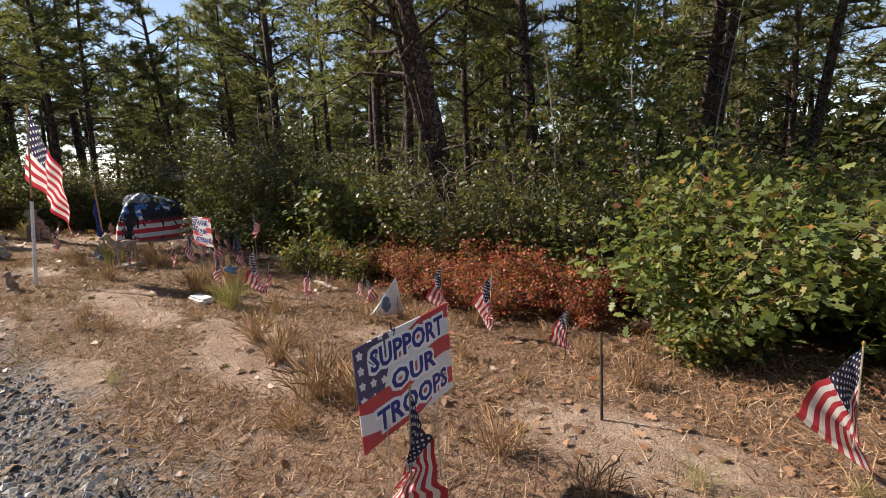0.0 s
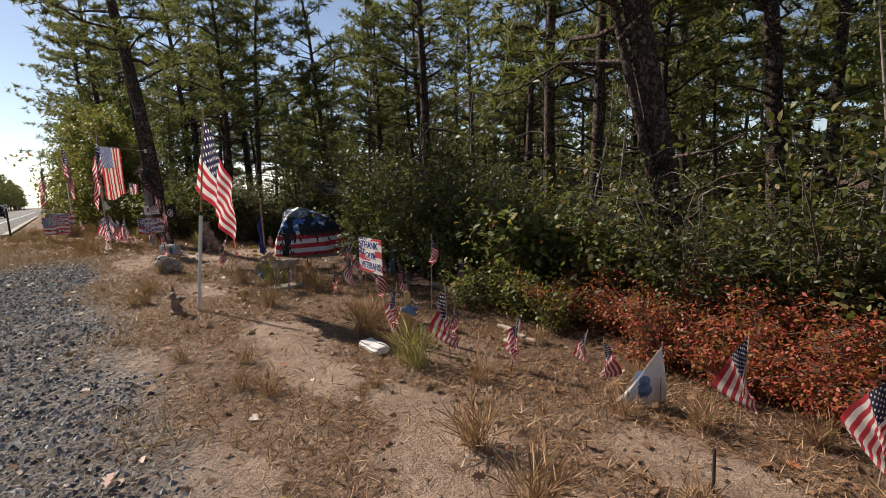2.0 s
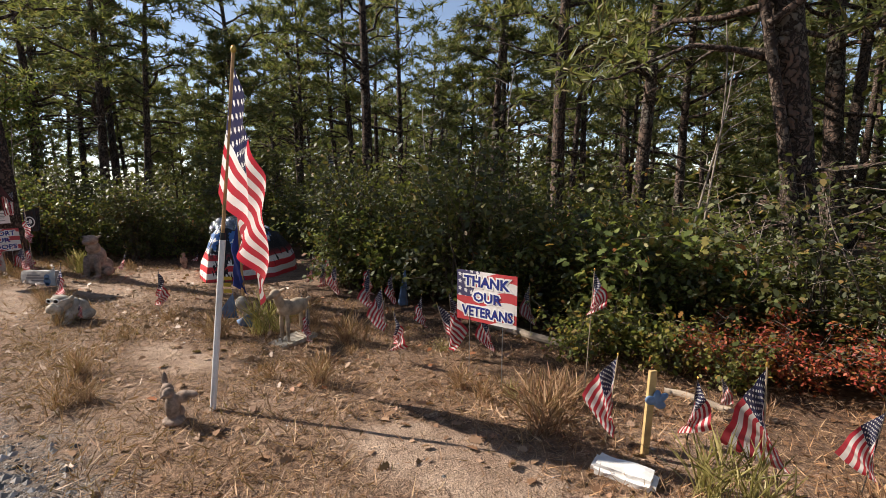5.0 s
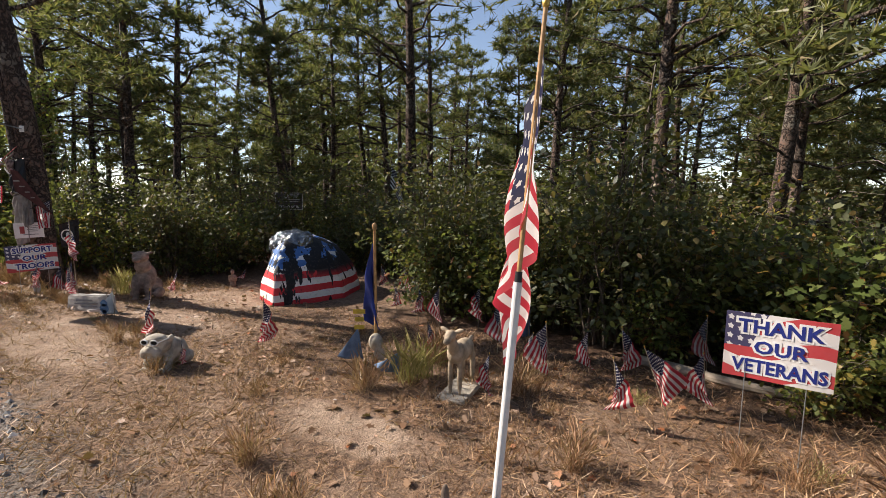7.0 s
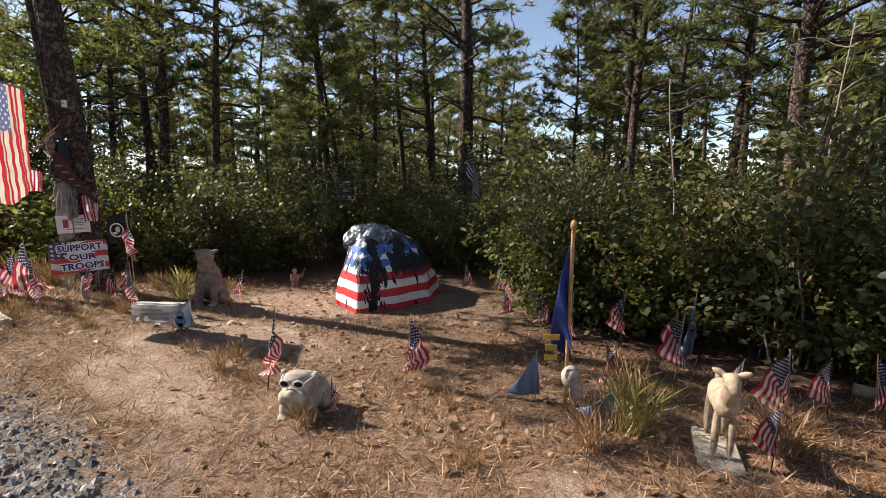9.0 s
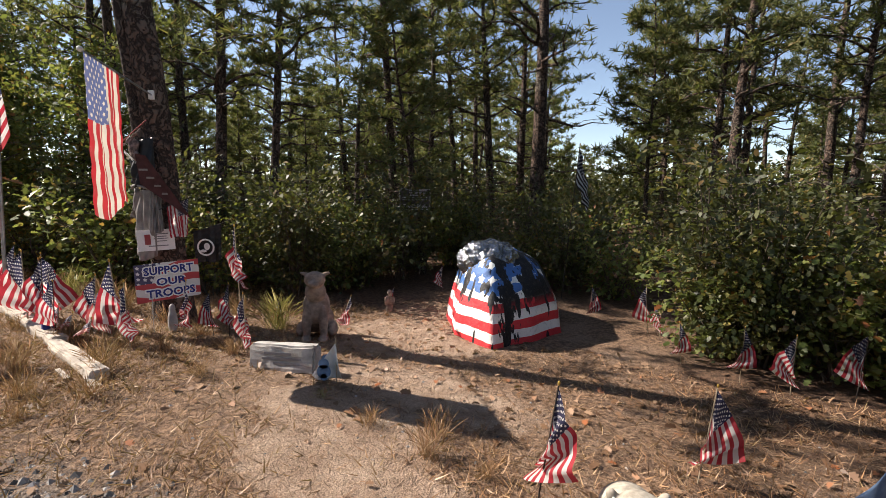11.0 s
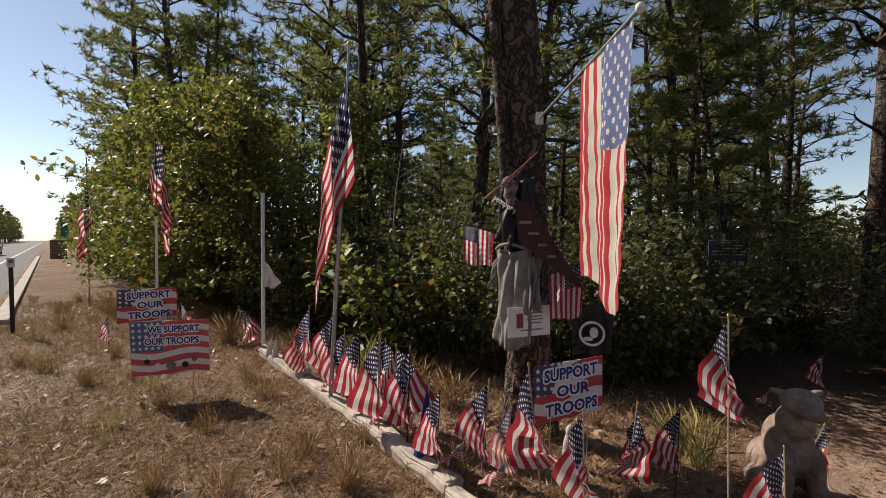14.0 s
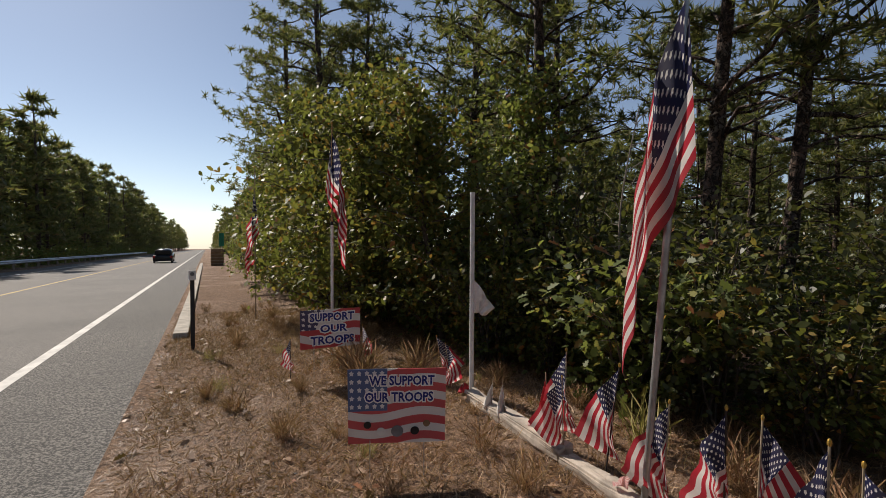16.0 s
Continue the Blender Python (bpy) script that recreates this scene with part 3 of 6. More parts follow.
def limb_path(rng, start, yaw, length, rise, sag, n=6):
    d = np.array([math.cos(yaw), math.sin(yaw), 0.0])
    s = np.array([-d[1], d[0], 0.0])
    t = np.linspace(0, 1, n)
    bend = (rng.random(2) - 0.5) * 0.35
    p = start + length * (t[:, None] * d + (bend[0] * t ** 2 + 0.06 * np.sin(t * 9 + bend[1] * 20))[:, None] * s)
    p[:, 2] += length * (rise * t - sag * t ** 2 + 0.05 * np.sin(t * 7 + bend[0] * 30))
    return p


def tufts(rng, tips, count, length, width):
    """Needles that spread round each twig tip."""
    c = np.repeat(tips, count, axis=0)
    d = rng.normal(size=c.shape)
    d[:, 2] = d[:, 2] * 0.8 + 0.35
    d /= np.linalg.norm(d, axis=1)[:, None]
    up = rng.normal(size=c.shape)
    return c, d, up, length * (0.6 + 0.6 * rng.random(len(c))), width


def pine_meshes(seed, tall=10.0, girth=0.17, low=2.2, limbs=26, tuft=13, reach=2.1, sway=0.35, per=5, dead=6, needle=0.24, thick=0.085, sides=10):
    rng = np.random.default_rng(seed)
    t = np.linspace(0, 1, 26)
    ph = rng.random(4) * 6.28
    trunk = np.stack([sway * (t * t * math.cos(ph[0]) + 0.28 * np.sin(t * 5 + ph[1]) * t), sway * (t * t * math.sin(ph[0]) + 0.28 * np.sin(t * 6 + ph[2]) * t), t * tall - 0.15], axis=1)
    rad = girth * (1 - 0.80 * t) * (1 + 0.28 * np.exp(-t * 40))
    verts, faces = [], []
    tube(trunk, rad, sides, verts, faces, 0.12, rng)
    tips = []
    for i in range(limbs + dead):
        bare = i >= limbs
        f = (low + (tall - low) * ((i + rng.random()) / limbs) ** 0.9) / tall if not bare else (1.0 + rng.random() * (low + 1.2)) / tall
        f = min(f, 0.985)
        k = f * 25
        a = int(k)
        p0 = trunk[a] + (trunk[min(a + 1, 25)] - trunk[a]) * (k - a)
        yaw = i * 2.4 + rng.random() * 1.2
        ln = reach * (1.0 - 0.68 * max(0, (f * tall - low) / (tall - low))) * (0.55 + 0.6 * rng.random())
        if bare:
            ln *= 0.7
        rise = -0.05 + 0.55 * f + 0.25 * rng.random()
        path = limb_path(rng, p0, yaw, ln, rise, 0.25 * rng.random())
        r0 = 0.010 + 0.016 * ln
        tube(path, np.linspace(r0, 0.006, 6), 5, verts, faces)
        for j in range(per if not bare else 2):
            q = path[2 + j % 4] * 1.0
            y2 = yaw + (1 if j % 2 else -1) * (0.5 + 0.7 * rng.random())
            tw = limb_path(rng, q, y2, ln * (0.25 + 0.25 * rng.random()), 0.35, 0.1, 4)
            tube(tw, (0.008, 0.006, 0.005, 0.003), 3, verts, faces)
            if not bare:
                tips += [tw[1], tw[2], tw[3], tw[3] + rng.normal(size=3) * 0.10]
        if not bare:
            tips += [path[3], path[4], path[5], path[5] + rng.normal(size=3) * 0.1]
    tips = np.array(tips + [trunk[25], trunk[24], trunk[25] + (0, 0, 0.15)])
    tips = tips + rng.normal(size=tips.shape) * 0.05
    trunk_me = raw("trunk", verts, faces, BARK, True)
    c, d, up, s, w = tufts(rng, tips, tuft, needle, thick)
    crown_me = cards("crown", c, d, up, [(0, thick), (1, 0), (0, -thick)], s, NEEDLES)
    return trunk_me, crown_me


def plant(name, meshes, names, m, label, category, group="", scale=1.0):
    ob = thing(name, m, label, category, group)
    ob.scale = (scale, scale, scale)
    for me, n in zip(meshes, names):
        part(n, me, None, ob)
    return ob


PINE_PARTS = ("trunk", "crown")
PINES = [pine_meshes(11, 10.5, 0.15, 3.9, 26, dead=12, reach=2.2), pine_meshes(12, 9.5, 0.12, 3.4, 26, reach=2.0, dead=12), pine_meshes(13, 11.0, 0.17, 4.4, 26, reach=2.5, dead=12), pine_meshes(14, 8.5, 0.10, 2.8, 25, reach=1.7, sway=0.8, dead=9),
         pine_meshes(15, 10.0, 0.13, 4.6, 22, reach=2.1, sway=0.7, dead=16), pine_meshes(16, 7.0, 0.075, 2.2, 24, reach=1.4)]
FAR_PINES = [pine_meshes(21, 10.0, 0.13, 1.4, 22, tuft=7, per=2, reach=2.5, needle=0.55, thick=0.13, dead=2, sides=6), pine_meshes(22, 9.0, 0.12, 1.0, 22, tuft=7, per=2, reach=2.7, needle=0.55, thick=0.13, dead=2, sides=6),
             pine_meshes(23, 11.0, 0.14, 2.0, 22, tuft=7, per=2, reach=2.4, needle=0.55, thick=0.13, dead=2, sides=6)]
PINE_LABEL = "pitch pine with dark scaly trunk and sparse needle clumps"


def at_ground(x, y, yaw=0.0, lean_x=0.0, lean_y=0.0, sink=0.0):
    return Matrix.Translation((x, y, height(x, y) - sink)) @ Euler((radians(lean_x), radians(lean_y), 0)).to_matrix().to_4x4() @ pose(0, 0, 0, 0, 0, yaw)


def big_pine(x, y, seed, girth, tall, low, lean_x, lean_y, label, bend=0.2, reach=2.6, dead=9):
    """A thick trunk with plates of bark in relief."""
    ob = thing("pine_tree", at_ground(x, y, 0, lean_x, lean_y), label, "tree", "pines of the wood")
    rng = np.random.default_rng(seed)
    n, sides = 150, 44
    verts, faces = [], []
    for i in range(n):
        t = i / (n - 1)
        z = -0.2 + t * tall
        r = girth * (1 - 0.62 * t) * (1 + 0.35 * math.exp(-max(0, z) * 3.2))
        ox, oy = bend * math.sin(t * 4.0), bend * 0.6 * math.sin(t * 5 + 1)
        for k in range(sides):
            a = 2 * math.pi * k / sides
            q = Vector((math.cos(a) * 2.6, math.sin(a) * 2.6, z * 2.4 + seed))
            d = noise.cell(Vector((q.x * 1.5, q.y * 1.5, q.z * 1.3)) + 0.5 * noise.noise_vector(q * 1.3)) * 0.5 + noise.noise(q * 3) * 0.35
            rr = r * (1 + 0.09 * d)
            verts.append((ox + math.cos(a) * rr, oy + math.sin(a) * rr, z))
    for i in range(n - 1):
        for k in range(sides):
            k2 = (k + 1) % sides
            faces.append((i * sides + k, i * sides + k2, (i + 1) * sides + k2, (i + 1) * sides + k))
    part("trunk", raw("trunk", verts, faces, BARK), None, ob)
    limb_me, crown_me = pine_meshes(seed, tall, girth * 0.4, low, 36, reach=reach, dead=dead, sway=0.05, per=8 if reach > 3 else 5)
    part("limb", limb_me, None, ob)
    part("crown", crown_me, None, ob)
    return ob


big_pine(-8.52, 8.98, 41, 0.195, 11.0, 4.6, 0.5, -5.2, "thick pitch pine hung with a flag bracket, shirt and pennant", dead=0)
big_pine(4.66, 5.34, 42, 0.20, 11.0, 3.4, -1.0, -13.0, "thick leaning pitch pine with reddish scaly bark", 0.25)

big_pine(*world_xy(28.5, 2.9), 44, 0.17, 12.5, 2.6, 0, 0, "tall pitch pine with long limbs over the verge", 0.2, 3.7)
big_pine(*world_xy(33.5, 2.6), 45, 0.16, 12.0, 2.8, 0, 0, "tall pitch pine with long limbs over the verge", 0.2, 3.7)
rngf = random.Random(5)
placed = [(-8.52, 8.98), (4.42, 5.3)]
# trunks that stand apart from the rest: x, y, kind, scale, lean
for x, y, kind, s, lean in ((-2.55, 16.0, 2, 1.25, 1), (2.6, 9.9, 0, 1.1, -1), (1.96, 15.6, 1, 1.05, 0), (1.58, 14.2, 0, 1.0, 1), (-4.56, 20.3, 4, 1.0, 0), (-6.2, 15.1, 4, 1.0, -2), (-5.5, 18.0, 1, 1.0, 1), (-6.15, 19.9, 0, 1.0, 0), (-9.1, 14.2, 1, 1.05, 3), (-10.06, 13.8, 0, 1.0, 2),
                            (-12.9, 14.9, 2, 1.0, -1), (-15.0, 19.4, 0, 1.0, 1), (-13.9, 19.8, 2, 1.1, 0), (6.0, 20.5, 2, 1.0, 0), (11.8, 20.8, 0, 1.1, 1), (6.6, 7.6, 2, 1.0, -4), (7.9, 9.0, 4, 1.0, -3), (9.8, 6.6, 1, 1.1, 5), (10.6, 8.4, 2, 1.0, 3), (12.2, 7.2, 4, 1.0, 4), (-5.5, 13.75, 5, 0.9, -6)):
    placed.append((x, y))
    plant("pine_tree", PINES[kind], PINE_PARTS, at_ground(x, y, rngf.uniform(0, 360), 0, lean), PINE_LABEL, "tree", "pines of the wood", s)


def open_gap(x, y):
    """The break in the wood behind the boulder where the sky shows."""
    d, s = (x + 4.6) * 0.30 + (y - 2.97) * 0.954, (x + 4.6) * 0.954 - (y - 2.97) * 0.30
    return d > 12.5 and abs(s) < 0.075 * d


tries = 0
while len(placed) < 118 and tries < 8000:
    tries += 1
    u, v = rngf.uniform(-20, 40), rngf.uniform(8.4, 28)
    if v < 12.5 and 6 < u < 13:
        continue
    x, y = world_xy(u, v)
    if open_gap(x, y) or (12 < u < 22 and v < 11):
        continue
    if min((x - a) ** 2 + (y - b) ** 2 for a, b in placed) < (1.7 + 0.02 * v) ** 2:
        continue
    placed.append((x, y))
    plant("pine_tree", PINES[rngf.randrange(len(PINES))], PINE_PARTS, at_ground(x, y, rngf.uniform(0, 360), rngf.uniform(-3, 3), rngf.uniform(-4, 4)), PINE_LABEL, "tree", "pines of the wood", rngf.uniform(0.8, 1.12))
for k, (u, v) in enumerate(((26, 3.6), (29.5, 4.4), (32, 3.4), (36, 4.8), (40, 3.6), (45, 4.5), (50, 3.8), (24, 6.5), (28, 7.5), (33, 7), (38, 8), (44, 8.5))):
    x, y = world_xy(u, v)
    plant("pine_tree", PINES[(0, 2, 4)[k % 3]], PINE_PARTS, at_ground(x, y, rngf.uniform(0, 360), 0, rngf.uniform(-3, 3)), PINE_LABEL, "tree", "pines along the road", rngf.uniform(0.95, 1.15))


def joined(name, spots, pool, index, material, label, category):
    """Many copies of a pool's meshes in one object."""
    data = []
    for ms in pool:
        me = ms[index]
        co = np.empty(len(me.vertices) * 3)
        me.vertices.foreach_get("co", co)
        tot = np.empty(len(me.polygons), np.int32)
        me.polygons.foreach_get("loop_total", tot)
        idx = np.empty(len(me.loops), np.int32)
        me.loops.foreach_get("vertex_index", idx)
        data.append((co.reshape(-1, 3), tot, idx))
    cos, tots, idxs, base = [], [], [], 0
    for n, (x, y, z, yaw, s) in enumerate(spots):
        co, tot, idx = data[n % len(data)]
        c, d = math.cos(yaw) * s, math.sin(yaw) * s
        cos.append(np.stack([co[:, 0] * c - co[:, 1] * d + x, co[:, 0] * d + co[:, 1] * c + y, co[:, 2] * s + z], axis=1))
        tots.append(tot)
        idxs.append(idx + base)
        base += len(co)
    cos, tots, idxs = np.concatenate(cos), np.concatenate(tots), np.concatenate(idxs)
    me = bpy.data.meshes.new(name)
    me.vertices.add(len(cos))
    me.vertices.foreach_set("co", cos.reshape(-1))
    me.loops.add(len(idxs))
    me.loops.foreach_set("vertex_index", idxs.astype(np.int32))
    me.polygons.add(len(tots))
    me.polygons.foreach_set("loop_start", (np.cumsum(tots) - tots).astype(np.int32))
    me.materials.append(material)
    me.update(calc_edges=True)
    me.validate()
    tagged(new(name, me), label, category, kind="stuff")


def spots_of(pairs, lo, hi):
    out = []
    for u, v in pairs:
        x, y = world_xy(u, v)
        out.append((x, y, float(base_height(u, v)) - 0.1, rngf.uniform(0, 6.28), rngf.uniform(lo, hi)))
    return out


deep = [(rngf.uniform(-55, 70), 27 + 45 * rngf.random() ** 1.3) for k in range(135)]
deep = [q for q in deep if not open_gap(*world_xy(*q))]
far_side = [(-30 + 1.9 * k + rngf.uniform(-1, 1), -15.2 - rngf.uniform(0, 3.5)) for k in range(125)] + [(205 + 4 * k, -15.4 - rngf.uniform(0, 3)) for k in range(60)] + [(20 + 4.0 * k, -20 - rngf.uniform(0, 4)) for k in range(40)]
low_fill = [(rngf.uniform(-40, 55), rngf.uniform(19, 42)) for k in range(190)]
near_side = [(54 + 3.6 * k + rngf.uniform(-1, 1), 3.2 + rngf.uniform(0, 4)) for k in range(80)]
for pairs, lo, hi, where in ((deep, 0.85, 1.15, "deep in the wood"), (far_side, 1.15, 1.55, "across the road"), (near_side, 0.8, 1.1, "far down the verge")):
    spots = spots_of(pairs, lo, hi)
    joined("far_pine_crowns", spots, FAR_PINES, 1, NEEDLES, "dark pine crowns " + where, "woods")
    joined("far_pine_trunks", spots, FAR_PINES, 0, BARK, "bare pine trunks " + where, "woods")


for k in range(9):
    d, s = 30 + 3.2 * k, rngf.uniform(-3.2, 3.2)
    x, y = -4.6 + d * 0.30 + s * 0.954, 2.97 + d * 0.954 - s * 0.30
    plant("pine_tree", FAR_PINES[k % 3], PINE_PARTS, at_ground(x, y, 40 * k), PINE_LABEL, "tree", "pines of the wood", 0.45 + 0.02 * k)


# ---- shrubs and broad-leaved trees ----
def shrub_meshes(seed, wide, tall, leaves, size, outline, material, stems=14, fold=0.35, twig=None, base=0.12, clump=9):
    rng = np.random.default_rng(seed)
    verts, faces, tips = [], [], []
    for i in range(stems):
        yaw = i * 2.4 + rng.random()
        ln = tall * (0.6 + 0.55 * rng.random())
        spread = (0.15 + 0.85 * rng.random()) * wide / max(tall, 0.1)
        n = 7
        t = np.linspace(0, 1, n)
        d = np.array([math.cos(yaw), math.sin(yaw)])
        off = rng.normal(size=2) * 0.08 * wide
        p = np.stack([off[0] + d[0] * spread * ln * t ** 1.3 + 0.04 * np.sin(t * 8 + i), off[1] + d[1] * spread * ln * t ** 1.3 + 0.04 * np.cos(t * 7 + i), ln * (t - 0.18 * t * t * spread) - 0.03], axis=1)
        r = 0.004 + 0.0065 * ln
        tube(p, np.linspace(r, 0.003, n), 5, verts, faces)
        for j in range(6):
            q = p[1 + j % 6]
            y2 = yaw + rng.normal() * 1.3
            tw = limb_path(rng, q, y2, ln * (0.14 + 0.26 * rng.random()), 0.5, 0.35, 4)
            tube(tw, (0.005, 0.004, 0.003, 0.002), 3, verts, faces)
            tips += [tw[1], tw[2], tw[3], tw[3]]
        tips += [p[4], p[5], p[6], p[6]]
    tips = np.array(tips)
    tips = tips[tips[:, 2] > base * tall]
    pick = rng.integers(0, len(tips), leaves)
    c = tips[pick] + rng.normal(size=(leaves, 3)) * (size * 0.9)
    c[:, 2] = np.maximum(c[:, 2], 0.03)
    out = c * np.array([1, 1, 0.25])
    w = out / (np.linalg.norm(out, axis=1)[:, None] + 0.1) + rng.normal(size=c.shape) * 0.8
    w[:, 2] -= 0.25
    up = rng.normal(size=c.shape) * 0.55 + np.array([0, 0, 1.0])
    s = size * (0.55 + 0.75 * rng.random(leaves))
    return raw("stem", verts, faces, twig or TWIG, True), cards("foliage", c, w, up, outline, s, material, fold)


def broad_tree_meshes(seed, tall, wide, leaves, size, material, trunk_r=0.07):
    rng = np.random.default_rng(seed)
    verts, faces, tips = [], [], []
    t = np.linspace(0, 1, 14)
    trunk = np.stack([0.25 * np.sin(t * 4 + seed), 0.25 * np.sin(t * 3 + 2 * seed) * t, t * tall - 0.1], axis=1)
    tube(trunk, trunk_r * (1 - 0.85 * t), 9, verts, faces, 0.1, rng)
    for i in range(34):
        f = 0.10 + 0.86 * (i + rng.random()) / 34
        p0 = trunk[int(f * 13)]
        ln = wide * (1.0 - 0.55 * f) * (0.6 + 0.6 * rng.random())
        p = limb_path(rng, p0, i * 2.4 + rng.random(), ln, 0.55, 0.25)
        tube(p, np.linspace(0.022, 0.005, 6), 5, verts, faces)
        for j in range(7):
            tw = limb_path(rng, p[1 + j % 5], rng.random() * 6.28, ln * (0.2 + 0.3 * rng.random()), 0.35, 0.3, 4)
            tube(tw, (0.006, 0.005, 0.004, 0.002), 3, verts, faces)
            tips += [tw[1], tw[2], tw[3], tw[3]]
        tips += [p[3], p[4], p[5]]
    tips = np.array(tips)
    c = tips[rng.integers(0, len(tips), leaves)] + rng.normal(size=(leaves, 3)) * 0.12
    w = rng.normal(size=c.shape) + np.array([0, 0, -0.4])
    up = rng.normal(size=c.shape) * 0.7 + np.array([0, 0, 1.0])
    return raw("trunk", verts, faces, TWIG, True), cards("crown", c, w, up, OVAL, size * (0.6 + 0.7 * rng.random(leaves)), material, 0.3)


OAK_BUSHES = [shrub_meshes(31, 1.5, 1.55, 2600, 0.125, LOBED, OAK, 26), shrub_meshes(32, 1.2, 1.3, 1800, 0.12, LOBED, OAK, 20)]
DARK_BUSHES = [shrub_meshes(33, 1.1, 2.0, 1900, 0.10, OVAL, DARK_LEAF, 15), shrub_meshes(34, 1.3, 1.3, 1900, 0.10, OVAL, DARK_LEAF, 16), shrub_meshes(35, 0.9, 2.6, 1900, 0.10, OVAL, DARK_LEAF, 13), shrub_meshes(38, 1.1, 1.7, 1300, 0.12, LOBED, OAK, 14)]
RED_BUSHES = [shrub_meshes(36, 0.7, 0.62, 2600, 0.042, DIAMOND, RED_LEAF, 22), shrub_meshes(37, 0.6, 0.5, 2200, 0.04, DIAMOND, RED_LEAF, 18)]
GOLD_BUSHES = [shrub_meshes(39, 0.7, 0.9, 750, 0.085, LOBED, GOLD_LEAF, 12), shrub_meshes(40, 1.0, 1.7, 2000, 0.08, OVAL, GOLD_LEAF, 16)]
BARE_BUSH = shrub_meshes(43, 0.7, 1.8, 60, 0.06, OVAL, GOLD_LEAF, 9, twig=PALE_TWIG)
TREES = [broad_tree_meshes(51, 5.8, 1.9, 7000, 0.12, OAK), broad_tree_meshes(52, 4.8, 1.8, 6500, 0.12, GOLD_LEAF), broad_tree_meshes(53, 4.2, 1.6, 5500, 0.11, DARK_LEAF, 0.05)]
SHRUB = ("stem", "foliage")
FILL = [shrub_meshes(91, 1.6, 3.0, 520, 0.34, DIAMOND, DARK_LEAF, 6), shrub_meshes(92, 1.8, 2.4, 520, 0.34, DIAMOND, DARK_LEAF, 6)]
joined("far_undergrowth", spots_of(low_fill, 0.8, 1.25), FILL, 1, DARK_LEAF, "dark undergrowth deep in the wood", "undergrowth")
joined("roadside_undergrowth", spots_of([(18 + 1.7 * k, -14.9 - rngf.uniform(0, 0.8)) for k in range(110)], 0.45, 0.8), FILL, 1, OAK, "leafy undergrowth beyond the road", "undergrowth")


def bush(pool, k, x, y, s, label, category="shrub", group="undergrowth"):
    m = at_ground(x, y, rngf.uniform(0, 360))
    m = Matrix.LocRotScale(m.translation, m.to_quaternion(), None)
    return plant("shrub", pool[k % len(pool)], SHRUB, m, label, category, group, s)


OAK_LABEL = "green oak bush with lobed leaves turning yellow"
DARK_LABEL = "dense dark green shrub at the edge of the wood"
RED_LABEL = "low huckleberry shrub with red and orange autumn leaves"
GOLD_LABEL = "young oak shrub with yellow and orange leaves"
for x, y, s, k in ((7.2, 1.35, 0.85, 0), (8.2, 1.9, 1.0, 0), (8.9, 0.7, 1.0, 1), (7.3, 2.9, 1.05, 1), (9.6, 2.4, 1.1, 0), (6.4, 3.5, 0.8, 1), (8.3, 3.9, 1.2, 0), (9.9, -0.4, 1.0, 0), (10.4, 1.0, 1.1, 1), (6.9, 0.95, 0.55, 1)):
    bush(OAK_BUSHES, k, x, y, s, OAK_LABEL)
for x, y, s in ((4.0, 3.25, 0.8), (4.6, 2.75, 0.85), (5.2, 2.3, 0.8), (4.9, 2.7, 0.7), (4.35, 3.65, 0.95), (5.0, 3.15, 1.0), (5.6, 2.75, 1.0), (4.8, 4.0, 1.1), (5.9, 2.3, 0.85), (3.7, 4.3, 0.9), (5.6, 3.5, 1.15), (6.3, 2.6, 1.0), (3.1, 4.6, 0.8), (6.1, 1.9, 0.6)):
    bush(RED_BUSHES, int(s * 20), x, y, s * 1.25, RED_LABEL)
for x, y, s in ((2.55, 4.6, 0.75), (2.15, 5.1, 0.85), (3.0, 4.15, 0.6), (1.7, 4.9, 0.7)):
    bush(GOLD_BUSHES, 0, x, y, s, GOLD_LABEL)
for x, y, s in ((4.5, 4.3, 1.0), (3.9, 5.2, 1.0)):
    bush([BARE_BUSH], 0, x, y, s, "bare pale shrub with thin branching twigs")


def sapling(x, y, tall, lean):
    rng = np.random.default_rng(int(tall * 100))
    t = np.linspace(0, 1, 16)
    p = np.stack([0.12 * np.sin(t * 5 + x), 0.10 * np.sin(t * 4 + y), tall * t - 0.05], axis=1)
    verts, faces = [], []
    tube(p, np.linspace(0.022, 0.006, 16), 7, verts, faces)
    for i in range(12):
        q = limb_path(rng, p[5 + i % 10], rng.random() * 6.28, 0.35 + 0.5 * rng.random(), 0.5, 0.1, 5)
        tube(q, (0.007, 0.006, 0.004, 0.003, 0.002), 4, verts, faces)
    tagged(part("sapling", raw("sapling", verts, faces, PALE_TWIG, True), None, None, "thin pale bare sapling at the edge of the wood", at_ground(x, y, 0, 0, lean)), "", "sapling", "saplings")


for x, y, tall, lean in ((6.05, 4.1, 4.6, 1), (7.7, 4.6, 5.0, -1), (3.5, 5.9, 3.6, 2), (4.0, 6.4, 4.2, -3), (-0.2, 8.6, 3.4, 2), (1.4, 7.6, 3.8, -2), (-10.9, 11.8, 3.5, 2), (9.2, 5.1, 4.8, 2)):
    sapling(x, y, tall, lean)
edge = []
